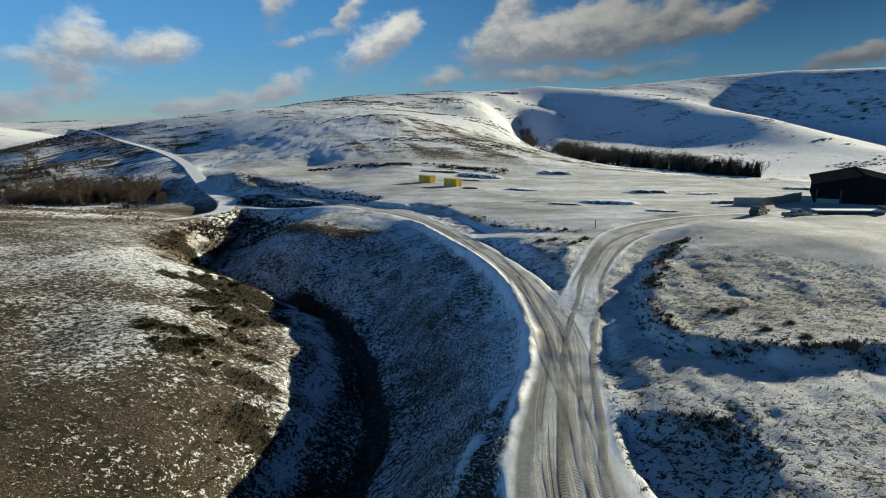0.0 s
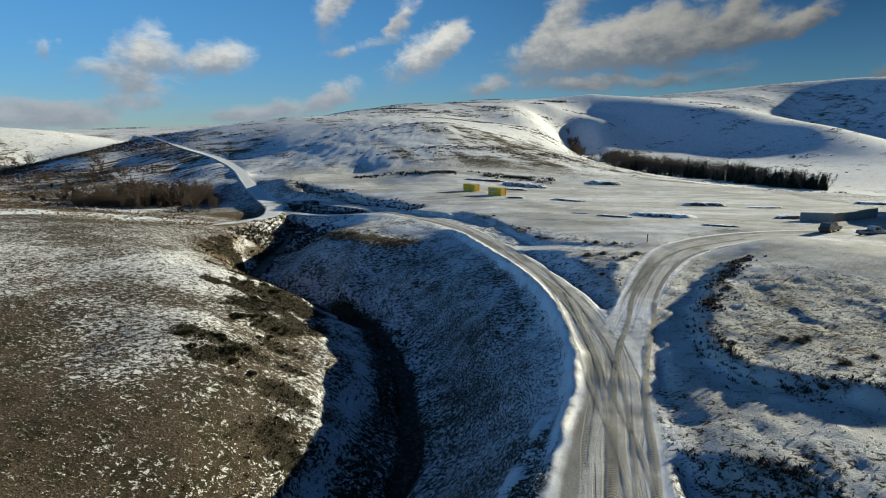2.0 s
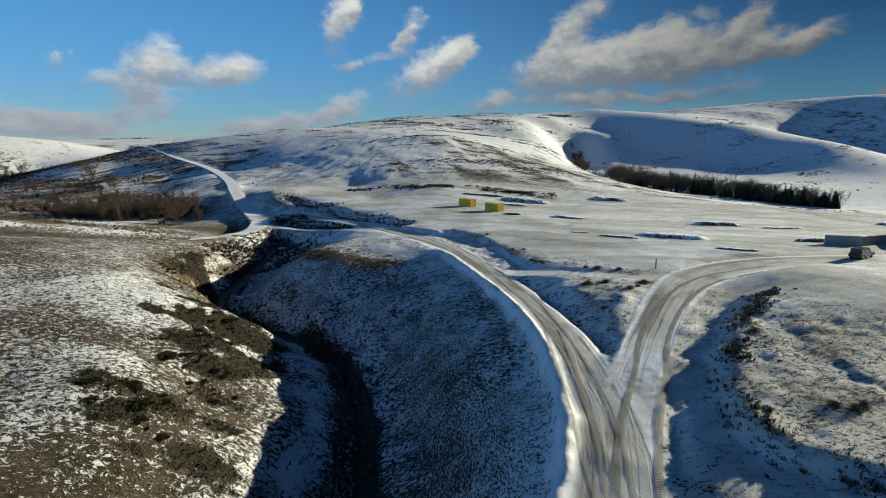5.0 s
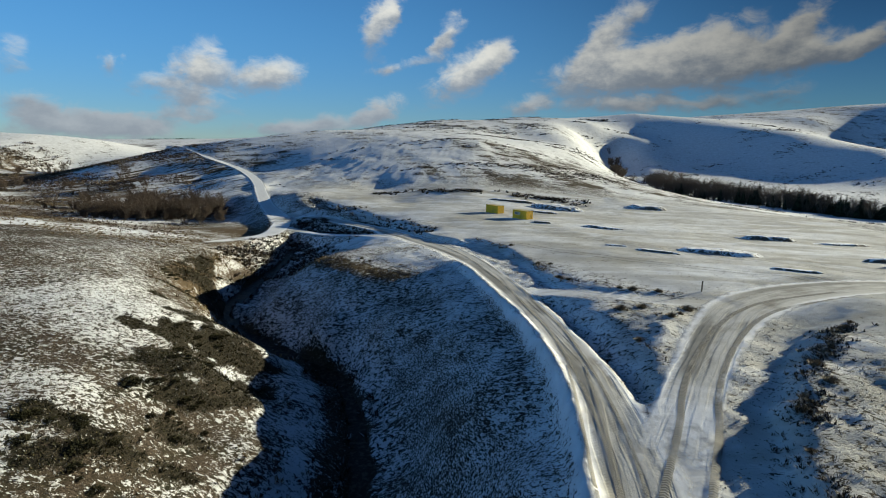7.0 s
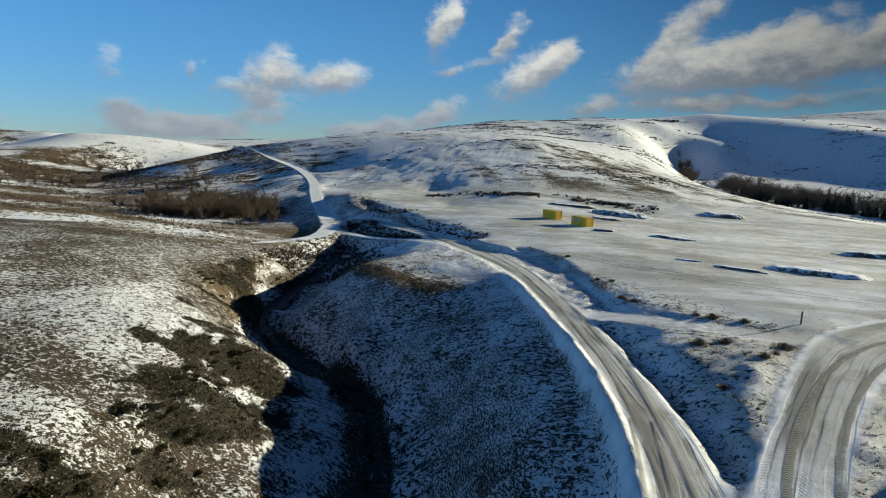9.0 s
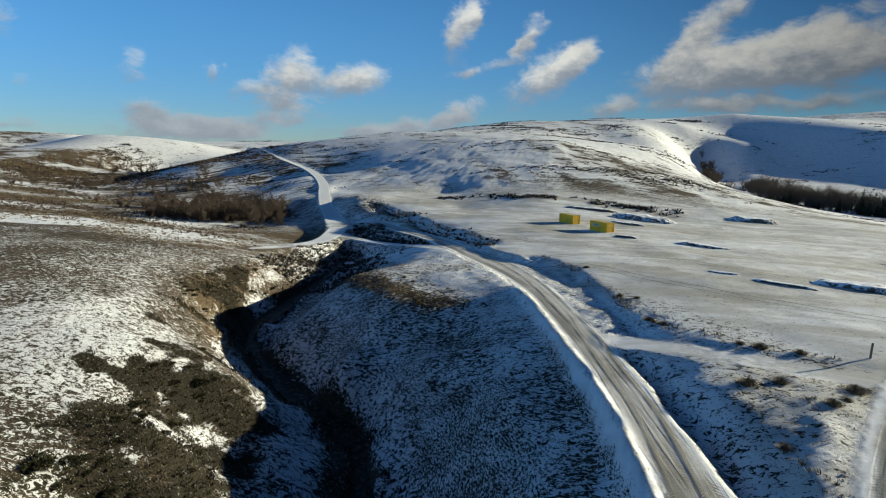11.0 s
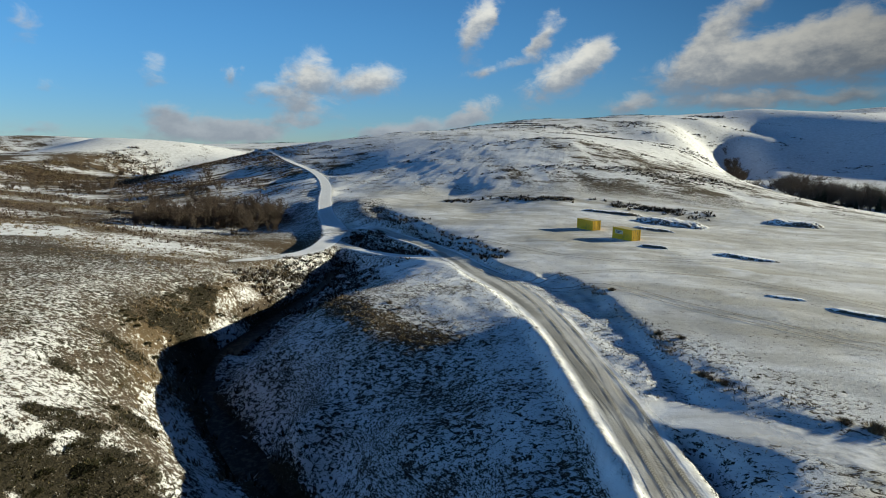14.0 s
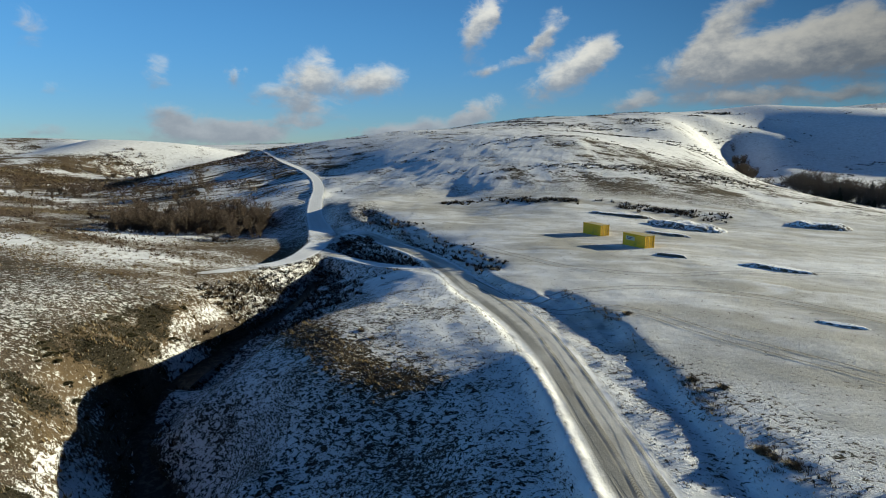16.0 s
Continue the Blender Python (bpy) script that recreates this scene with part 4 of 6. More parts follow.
ON_ROAD, ON_YARD = "chevron tyre marks pressed into the gritty snow road", "thin wheel marks curving over the snowy yard"
for points, gauge, wide, label in (
        ([(8.0, 20), (8.0, 27.1), (9.5, 34.4), (10.9, 41.9), (11.4, 49.7), (10.9, 60.9), (8.6, 75.8), (6.0, 84.5), (3.0, 94.1), (0.2, 101.1), (-3.8, 111.5), (-8.2, 121.5), (-14.6, 131.6), (-22, 141.5)], 1.7, 0.36, ON_ROAD),
        ([(8.4, 18), (8.6, 27.2), (10.2, 33.7), (12.0, 42.0), (14.2, 49.6), (17.3, 57.8), (18.9, 62.8), (21.6, 69.1), (25.6, 76.4), (30.2, 82.8), (36, 88), (46, 93.5)], 2.6, 0.62, ON_ROAD),
        ([(9.4, 16), (9.6, 26), (10.2, 36), (10.0, 46), (9.9, 57), (9.6, 68)], 1.6, 0.3, ON_ROAD),
        ([(-14, 128), (-5.5, 131.5), (5.2, 136.7), (18.5, 134.9), (29, 125), (42, 115), (60, 107)], 1.7, 0.26, ON_YARD),
        ([(-8, 126), (3.0, 124.4), (12.2, 116.4), (21.5, 109.9), (34, 104), (50, 100)], 1.7, 0.26, ON_YARD),
        ([(-30, 166), (-22.4, 161.3), (-7.5, 149), (5.5, 145.6), (23.4, 154), (41.1, 158), (64, 146), (84, 134)], 1.8, 0.3, ON_YARD)):
    tyre_track(points, gauge, wide, label)

# ---- helpers for things ----


def part(name, bm, mat, parent, label="", smooth=False):
    me = bpy.data.meshes.new(name)
    if isinstance(bm, tuple):
        me.from_pydata(bm[0], [], bm[1])
    else:
        bm.to_mesh(me)
        bm.free()
    if smooth:
        me.polygons.foreach_set("use_smooth", np.ones(len(me.polygons), bool))
    me.materials.append(mat)
    me.update()
    ob = new(name, me)
    ob.parent = parent
    if label:
        ob["label"] = label
    return ob


def thing(name, label, category, group="", at=None):
    ob = tagged(new(name), label, category, group)
    if at is not None:
        ob.matrix_basis = at
    return ob


def box(bm, x0, x1, y0, y1, z0, z1, bevel=0.0):
    m = Matrix.Translation(((x0 + x1) / 2, (y0 + y1) / 2, (z0 + z1) / 2)) @ Matrix.Diagonal((x1 - x0, y1 - y0, z1 - z0, 1))
    vs = bmesh.ops.create_cube(bm, size=1.0, matrix=m)["verts"]
    if bevel:
        es = list({e for v in vs for e in v.link_edges})
        bmesh.ops.bevel(bm, geom=es, offset=bevel, segments=1, affect="EDGES", profile=0.5)
    return vs


def boxed(*args, **kw):
    bm = bmesh.new()
    box(bm, *args, **kw)
    return bm


def rod(bm, a, b2, r0, r1=None, sides=8):
    a, b2 = Vector(a), Vector(b2)
    turn = (b2 - a).to_track_quat("Z", "Y").to_matrix().to_4x4()
    m = Matrix.Translation((a + b2) / 2) @ turn
    bmesh.ops.create_cone(bm, cap_ends=True, segments=sides, radius1=r0, radius2=r0 if r1 is None else r1, depth=(b2 - a).length, matrix=m)


def prism(bm, outline, y0, y1):
    """An outline in x, z drawn out along y."""
    a = [bm.verts.new((x, y0, z)) for x, z in outline]
    c = [bm.verts.new((x, y1, z)) for x, z in outline]
    n = len(outline)
    bm.faces.new(a)
    bm.faces.new(c[::-1])
    for i in range(n):
        bm.faces.new((a[i], c[i], c[(i + 1) % n], a[(i + 1) % n]))
    bmesh.ops.recalc_face_normals(bm, faces=bm.faces)


def plain(name, low, high, rough=0.6, metal=0.0, scale=3.0, dent=0.0, grime=None):
    """A paint or stuff whose colour wanders between two, with worn grime."""
    m, k, b = material(name, rough, metal)
    p = k.add("ShaderNodeTexCoord").outputs["Object"]
    c = k.mix(k.noise(p, scale, 4.0, 0.6), (*low, 1), (*high, 1))
    if grime:
        c = k.mix(k.math("MULTIPLY", k.step(k.noise(p, scale * 0.4, 5.0, 0.65), 0.5, 0.75), 0.6), c, (*grime, 1))
    k.put(b.inputs["Base Color"], c)
    k.put(b.inputs["Roughness"], k.span(k.noise(p, scale * 3, 3.0), 0.3, 0.7, max(0.05, rough - 0.12), min(1.0, rough + 0.12)))
    if dent:
        k.put(b.inputs["Normal"], k.bump(k.noise(p, scale * 2, 4.0), dent, 0.03))
    return m


def leafy(name, colours, rough=0.85):
    """Leaves, blades and twigs: each island a shade of its own."""
    m, k, b = material(name, rough)
    pick = k.add("ShaderNodeNewGeometry").outputs["Random Per Island"]
    ramp = k.add("ShaderNodeValToRGB", {"Fac": pick})
    el = ramp.color_ramp.elements
    while len(el) < len(colours):
        el.new(0.5)
    for e, (at, c) in zip(el, colours):
        e.position, e.color = at, (*c, 1)
    k.put(b.inputs["Base Color"], ramp.outputs[0])
    b.inputs["Specular IOR Level"].default_value = 0.15
    return m


M_YELLOW = plain("yellow_container_paint", (0.72, 0.42, 0.008), (0.82, 0.5, 0.015), 0.5, 0.0, 1.2, 0.1, (0.30, 0.22, 0.05))
M_ROOF_YELLOW = plain("weathered_yellow_roof", (0.34, 0.28, 0.12), (0.45, 0.37, 0.16), 0.7, 0.0, 1.5, 0.1, (0.2, 0.17, 0.12))
M_STEEL = plain("dark_steel", (0.05, 0.05, 0.05), (0.12, 0.11, 0.1), 0.5, 0.7, 4.0)
M_SIGN = plain("pale_sign_panel", (0.5, 0.45, 0.28), (0.58, 0.53, 0.36), 0.5)
M_INK = plain("dark_print", (0.03, 0.03, 0.08), (0.05, 0.05, 0.1), 0.6)
M_CLAD = plain("dark_box_profile_sheeting", (0.01, 0.011, 0.012), (0.018, 0.02, 0.021), 0.85, 0.0, 2.0)
M_ROOF = plain("dark_roof_sheeting", (0.012, 0.013, 0.014), (0.022, 0.023, 0.025), 0.95, 0.0, 2.0)
for dull in (M_ROOF, M_CLAD):
    dull.node_tree.nodes["Principled BSDF"].inputs["Specular IOR Level"].default_value = 0.0
M_CONCRETE = plain("weathered_concrete", (0.24, 0.23, 0.2), (0.38, 0.36, 0.32), 0.85, 0.0, 2.0, 0.3, (0.12, 0.11, 0.09))
M_SNOW = plain("settled_snow", (0.78, 0.79, 0.81), (0.87, 0.88, 0.9), 0.8, 0.0, 4.0, 0.4)
M_TIMBER = plain("weathered_timber", (0.12, 0.1, 0.07), (0.24, 0.2, 0.15), 0.8, 0.0, 5.0, 0.3)
M_TYRE = plain("tyre_rubber", (0.012, 0.012, 0.012), (0.03, 0.03, 0.028), 0.8)
M_RIM = plain("alloy_rim", (0.35, 0.35, 0.36), (0.45, 0.45, 0.46), 0.35, 0.9)
M_GLASS = plain("tinted_car_glass", (0.012, 0.014, 0.016), (0.02, 0.022, 0.025), 0.05)
M_DARKPAINT = plain("dark_green_car_paint", (0.012, 0.018, 0.014), (0.02, 0.026, 0.02), 0.3, 0.2, 2.0, 0.0, (0.14, 0.12, 0.1))
M_SILVER = plain("silver_car_paint", (0.3, 0.31, 0.33), (0.36, 0.37, 0.39), 0.3, 0.6, 2.0, 0.0, (0.2, 0.18, 0.15))
M_LAMP = plain("lamp_glass", (0.6, 0.6, 0.58), (0.7, 0.7, 0.68), 0.1)
M_RED = plain("red_lamp_glass", (0.35, 0.01, 0.01), (0.4, 0.02, 0.02), 0.15)
M_TUFT = leafy("snow_dusted_moor_grass", [(0.0, (0.06, 0.048, 0.03)), (0.25, (0.15, 0.12, 0.07)), (0.4, (0.28, 0.24, 0.17)), (0.72, (0.33, 0.31, 0.28)), (1.0, (0.62, 0.62, 0.63))])
M_STRAW = leafy("dead_straw_grass", [(0.0, (0.04, 0.028, 0.016)), (0.4, (0.13, 0.09, 0.045)), (0.8, (0.24, 0.18, 0.095)), (1.0, (0.45, 0.41, 0.34))])
M_HEATHER = leafy("winter_heather", [(0.0, (0.012, 0.01, 0.007)), (0.5, (0.04, 0.03, 0.02)), (0.85, (0.09, 0.07, 0.045)), (1.0, (0.55, 0.55, 0.56))])
M_GORSE = leafy("dark_gorse_foliage", [(0.0, (0.012, 0.013, 0.006)), (0.5, (0.03, 0.03, 0.014)), (0.85, (0.06, 0.052, 0.024)), (1.0, (0.14, 0.11, 0.06))])
M_RUSH = leafy("dead_rush_stems", [(0.0, (0.045, 0.033, 0.02)), (0.5, (0.13, 0.098, 0.058)), (0.9, (0.25, 0.2, 0.13)), (1.0, (0.45, 0.42, 0.36))])
M_NEEDLE = leafy("spruce_needles", [(0.0, (0.006, 0.01, 0.006)), (0.6, (0.018, 0.028, 0.015)), (1.0, (0.04, 0.05, 0.028))])
M_TWIG = leafy("bare_birch_and_alder_twigs", [(0.0, (0.035, 0.025, 0.019)), (0.6, (0.09, 0.064, 0.046)), (1.0, (0.17, 0.13, 0.096))])
M_BARK = plain("grey_brown_bark", (0.05, 0.04, 0.03), (0.14, 0.12, 0.1), 0.9, 0.0, 6.0, 0.5)


def spoil_material():
    m, k, b = material("snow_on_spoil", 0.85)
    g = k.add("ShaderNodeNewGeometry")
    p = g.outputs["Position"]
    up = k.add("ShaderNodeSeparateXYZ", {0: g.outputs["Normal"]}).outputs[2]
    n = k.noise(p, 1.4, 5.0, 0.65)
    mask = k.step(k.math("ADD", up, k.math("MULTIPLY", k.math("SUBTRACT", n, 0.5), 1.9)), 0.66, 0.95)
    earth = k.mix(k.noise(p, 3.0, 4.0), (0.035, 0.03, 0.024, 1), (0.15, 0.125, 0.095, 1))
    k.put(b.inputs["Base Color"], k.mix(mask, earth, (0.8, 0.81, 0.83, 1)))
    k.put(b.inputs["Normal"], k.bump(k.noise(p, 4.0, 5.0, 0.65), 0.7, 0.12))
    return m


M_SPOIL = spoil_material()

# ---- steel containers ----


def corrugated(bm, length, z0, z1, y, depth, pitch=0.28):
    """A ribbed steel sheet in the plane y, its ribs upright."""
    n = int(length / pitch)
    xs, ys = [], []
    for i in range(n):
        a = i * length / n
        for f, d in ((0.0, 0.0), (0.3, 0.0), (0.45, 1.0), (0.85, 1.0)):
            xs.append(a + f * length / n)
            ys.append(y + d * depth)
    xs.append(length)
    ys.append(y)
    low = [bm.verts.new((x, v, z0)) for x, v in zip(xs, ys)]
    top = [bm.verts.new((x, v, z1)) for x, v in zip(xs, ys)]
    for i in range(len(xs) - 1):
        bm.faces.new((low[i], low[i + 1], top[i + 1], top[i]))


def container(label, at, sign):
    L, B, H = 6.06, 2.44, 2.59
    c = thing("shipping_container", label, "container", "containers in the yard", at)
    for x in (0, L - 0.16):
        for y in (0, B - 0.16):
            part("corner_post", boxed(x, x + 0.16, y, y + 0.16, 0.0, H, bevel=0.015), M_YELLOW, c)
    for y in (0, B - 0.12):
        part("bottom_rail", boxed(0.16, L - 0.16, y + 0.01, y + 0.11, 0.05, 0.2, bevel=0.01), M_YELLOW, c)
        part("top_rail", boxed(0.16, L - 0.16, y + 0.01, y + 0.11, H - 0.12, H - 0.02, bevel=0.01), M_YELLOW, c)
    for y, d in ((0.03, 0.045), (B - 0.03, -0.045)):
        bm = bmesh.new()
        corrugated(bm, L - 0.3, 0.2, H - 0.12, 0.0, d)
        bmesh.ops.translate(bm, verts=bm.verts, vec=(0.15, y, 0))
        part("side_panel", bm, M_YELLOW, c)
    bm = bmesh.new()
    corrugated(bm, B - 0.3, 0.2, H - 0.1, 0.0, 0.04, 0.3)
    bmesh.ops.rotate(bm, verts=bm.verts, cent=(0, 0, 0), matrix=Matrix.Rotation(radians(90), 3, "Z"))
    bmesh.ops.translate(bm, verts=bm.verts, vec=(0.07, 0.15, 0))
    part("end_panel", bm, M_YELLOW, c)
    part("roof", boxed(0.1, L - 0.1, 0.1, B - 0.1, H - 0.07, H - 0.015), M_ROOF_YELLOW, c, "weathered dull yellow roof sheet")
    part("floor_frame", boxed(0.12, L - 0.12, 0.12, B - 0.12, 0.06, 0.18), M_STEEL, c)
    for y0 in (0.17, B / 2 + 0.01):
        d = part("door", boxed(L - 0.1, L - 0.05, y0, y0 + B / 2 - 0.19, 0.16, H - 0.12, bevel=0.012), M_YELLOW, c)
        for f in (0.3, 0.7):
            bm = bmesh.new()
            y = y0 + f * (B / 2 - 0.19)
            rod(bm, (L - 0.02, y, 0.12), (L - 0.02, y, H - 0.1), 0.018)
            box(bm, L - 0.05, L - 0.005, y - 0.04, y + 0.04, 1.05, 1.12)
            part("lock_rod", bm, M_STEEL, d, "dark steel lock rod")
        for z in (0.5, 1.3, 2.1):
            part("hinge", boxed(L - 0.06, L - 0.01, y0 - 0.03 if y0 < 1 else y0 + B / 2 - 0.24, y0 + 0.06 if y0 < 1 else y0 + B / 2 - 0.15, z, z + 0.1), M_STEEL, d)
    for x in (0.0, L - 0.18):
        for y in (0.0, B - 0.17):
            part("corner_casting", boxed(x - 0.01, x + 0.19, y - 0.01, y + 0.18, H - 0.1, H + 0.01, bevel=0.01), M_ROOF_YELLOW, c)
    if sign:
        s = part("sign_panel", boxed(0.9, 3.3, -0.035, -0.01, 1.25, 2.05), M_SIGN, c, "pale rectangular sign on the side")
        for z, w in ((1.72, 1.7), (1.45, 1.2)):
            part("lettering_bar", boxed(1.2, 1.2 + w, -0.042, -0.036, z, z + 0.14), M_INK, s)
    return c


def stand(x, y, turn=0.0, sink=0.0, size=1.0):
    return pose(x, y, height(x, y) - sink, 0, 0, turn) @ Matrix.Scale(size, 4)


# The long side that faces the haul road runs away to the north-west.
for (x, y), sign, label in (((-4.1, 183.2), False, "yellow steel shipping container standing on snow"), ((4.8, 170.4), True, "yellow shipping container with a pale sign panel")):
    a = radians(-47.0)
    ox, oy = x - 6.06 * math.cos(a), y - 6.06 * math.sin(a)
    zs = [height(x, y), height(ox, oy), height(x + 1.7, y + 1.8)]
    container(label, pose(ox, oy, min(zs) - 0.02, 0, 0, -47.0), sign)

# ---- farm shed, push wall, trailer and cars by the yard ----


def shed():
    W2, D, E, R = 9.0, 24.0, 4.7, 6.9
    az = 33.0
    x0, y0 = 96.5, 117.0
    s = thing("farm_shed", "large dark sheet-clad farm shed with a gable roof", "shed", at=pose(x0, y0, height(x0, y0) - 0.3, 0, 0, -az))
    bm = bmesh.new()
    prism(bm, [(-W2, 3.4), (-W2, E), (0, R), (W2, E), (W2, 3.4)], 0.0, 0.25)
    part("gable_wall", bm, M_CLAD, s)
    bm = bmesh.new()
    prism(bm, [(-W2, 0), (-W2, E), (0, R), (W2, E), (W2, 0)], D - 0.25, D)
    part("gable_wall", bm, M_CLAD, s)
    part("side_wall", boxed(-W2, -W2 + 0.2, 0.25, D - 0.25, 0, E), M_CLAD, s)
    part("side_wall", boxed(W2 - 0.2, W2, 0.25, D - 0.25, 0, E), M_CLAD, s)
    for side in (-1, 1):
        bm = bmesh.new()
        prism(bm, [(0, R), (0, R + 0.14), (side * (W2 + 0.7), E - 0.12), (side * (W2 + 0.7), E - 0.26)], -0.6, D + 0.6)
        part("roof_slope", bm, M_ROOF, s)
    part("ridge_cap", boxed(-0.25, 0.25, -0.6, D + 0.6, R + 0.1, R + 0.2), M_ROOF, s)
    for x in (-W2 + 0.2, -4.2, 4.0, W2 - 0.4):
        part("post", boxed(x, x + 0.25, 0.0, 0.25, 0, 3.4), M_STEEL, s, "dark steel stanchion")
    part("half_door", boxed(4.3, W2 - 0.5, 0.05, 0.2, 0.1, 3.38), M_CLAD, s)
    part("sliding_door", boxed(-3.9, 3.9, 0.05, 0.2, 0.05, 3.38), M_CLAD, s)
    part("sheeting_panel", boxed(-W2 + 0.46, -4.25, 0.24, 0.3, 1.2, 3.38), M_CLAD, s)
    part("slab", boxed(-W2 + 0.2, W2 - 0.2, 0.3, D - 0.3, -0.1, 0.35), M_CONCRETE, s, "concrete floor slab")
    part("low_wall", boxed(-W2 + 0.5, -4.3, 0.02, 0.22, 0, 1.2), M_CONCRETE, s, "low concrete wall")
    return s


def push_wall():
    w = thing("push_wall", "low weathered concrete push wall beside the yard", "wall")
    runs = (((67.0, 117.2), (73.0, 116.2), 1.9), ((73.0, 116.2), (81.5, 121.5), 1.9), ((81.5, 121.5), (88.5, 126.0), 2.1))
    for (ax, ay), (bx, by), h in runs:
        n = max(2, int(math.hypot(bx - ax, by - ay) / 2.6))
        for i in range(n):
            x0, y0 = ax + (bx - ax) * i / n, ay + (by - ay) * i / n
            x1, y1 = ax + (bx - ax) * (i + 0.985) / n, ay + (by - ay) * (i + 0.985) / n
            z = min(height(x0, y0), height(x1, y1))
            length = math.hypot(x1 - x0, y1 - y0)
            bm = boxed(0, length, -0.18, 0.18, -0.2, h, bevel=0.03)
            p = part("panel", bm, M_CONCRETE, w)
            p.matrix_basis = pose(x0, y0, z, 0, 0, math.degrees(math.atan2(y1 - y0, x1 - x0)))
    return w


def wheel(parent, x, y, r, w):
    bm = bmesh.new()
    rod(bm, (x, y - w / 2, r), (x, y + w / 2, r), r, sides=20)
    t = part("wheel", bm, M_TYRE, parent, "black tyre")
    bm = bmesh.new()
    rod(bm, (x, y - w / 2 - 0.015, r), (x, y + w / 2 + 0.015, r), r * 0.6, sides=16)
    part("rim", bm, M_RIM, t)


def pickup(label, at, paint, hard_top):
    c = thing("pickup_truck", label, "pickup", at=at)
    L, B = 5.1, 1.8
    bm = bmesh.new()
    prism(bm, [(0.0, 0.42), (0.02, 0.95), (0.1, 1.02), (3.55, 1.02), (4.8, 0.94), (5.05, 0.8), (5.1, 0.42), (4.55, 0.36), (4.4, 0.72), (3.75, 0.72), (3.6, 0.36), (1.35, 0.36), (1.2, 0.72), (0.55, 0.72), (0.4, 0.36)], -B / 2, B / 2)
    bmesh.ops.bevel(bm, geom=[e for e in bm.edges if e.calc_length() > 1.0], offset=0.05, segments=2, affect="EDGES", profile=0.6)
    body_part = part("body", bm, paint, c)
    bm = bmesh.new()
    start = 0.15 if hard_top else 1.75
    prism(bm, [(start, 1.0), (start + 0.12, 1.74), (3.0, 1.78), (3.75, 1.0)], -B / 2 + 0.1, B / 2 - 0.1)
    bmesh.ops.bevel(bm, geom=[e for e in bm.edges if e.calc_length() > 0.7], offset=0.06, segments=2, affect="EDGES", profile=0.6)
    cab = part("cab", bm, paint, c)
    bm = bmesh.new()
    v = [bm.verts.new(p) for p in ((3.74, -B / 2 + 0.2, 1.07), (3.74, B / 2 - 0.2, 1.07), (3.1, B / 2 - 0.24, 1.71), (3.1, -B / 2 + 0.24, 1.71))]
    bm.faces.new(v)
    bmesh.ops.solidify(bm, geom=bm.faces[:], thickness=0.02)
    part("windscreen", bm, M_GLASS, cab, "dark windscreen")
    for y in (-B / 2 + 0.085, B / 2 - 0.105):
        for x0, x1 in ((start + 0.3, start + 0.95), (start + 1.05, min(start + 1.75, 2.95))):
            part("side_window", boxed(x0, x1, y, y + 0.02, 1.15, 1.62), M_GLASS, cab)
    for x in (0.87, 4.08):
        for y in (-B / 2 + 0.12, B / 2 - 0.12):
            wheel(c, x, y, 0.37, 0.25)
    for y in (-B / 2 + 0.12, B / 2 - 0.42):
        part("headlight", boxed(5.0, 5.1, y, y + 0.3, 0.68, 0.84, bevel=0.02), M_LAMP, body_part, "clear headlight glass")
        part("tail_light", boxed(-0.03, 0.05, y + 0.05, y + 0.2, 0.62, 0.95, bevel=0.01), M_RED, body_part, "red tail light")
    part("bumper", boxed(5.02, 5.2, -B / 2 + 0.05, B / 2 - 0.05, 0.36, 0.58, bevel=0.04), M_STEEL, body_part)
    part("bumper", boxed(-0.16, 0.04, -B / 2 + 0.05, B / 2 - 0.05, 0.38, 0.56, bevel=0.04), M_STEEL, body_part)
    part("grille", boxed(5.06, 5.12, -0.45, 0.45, 0.62, 0.84), M_STEEL, body_part)
    if not hard_top:
        part("load_bed", boxed(0.15, 1.68, -B / 2 + 0.14, B / 2 - 0.14, 0.98, 1.06), M_STEEL, c, "dark load bed")
    return c


def trailer(at):
    t = thing("flatbed_trailer", "long flatbed trailer under settled snow beside the shed", "trailer", at=at)
    part("deck", boxed(0, 12.5, -1.2, 1.2, 0.85, 1.05, bevel=0.02), M_TIMBER, t)
    part("snow_load", boxed(0.1, 12.4, -1.15, 1.15, 1.05, 1.22, bevel=0.06), M_SNOW, t, "flat layer of white snow")
    part("headboard", boxed(12.3, 12.45, -1.2, 1.2, 1.05, 1.9), M_STEEL, t)
    for y in (-0.5, 0.5):
        part("chassis_beam", boxed(0.2, 12.3, y - 0.08, y + 0.08, 0.55, 0.85), M_STEEL, t)
    part("side_skirt", boxed(0.4, 12.2, -1.2, -1.14, 0.35, 0.85), M_STEEL, t)
    for x in (2.0, 3.2, 10.5):
        for y in (-1.0, 1.0):
            wheel(t, x, y, 0.42, 0.3)
    return t


shed()
push_wall()
pickup("dark green four-by-four parked at the edge of the yard", stand(62.0, 101.0, 36), M_DARKPAINT, True)
pickup("silver pickup truck parked in the shed's shadow", stand(66.4, 98.2, 6), M_SILVER, False)
trailer(stand(73.5, 100.6, -8))

# ---- marker post ----
post = thing("marker_post", "slim dark timber marker post in the snow", "post", at=stand(27.6, 91.2))
part("shaft", boxed(-0.07, 0.07, -0.07, 0.07, -0.3, 1.45, bevel=0.01), M_TIMBER, post)
part("cap", boxed(-0.08, 0.08, -0.08, 0.08, 1.45, 1.5, bevel=0.01), M_SNOW, post, "small cap of snow")

# ---- spoil heaps ----


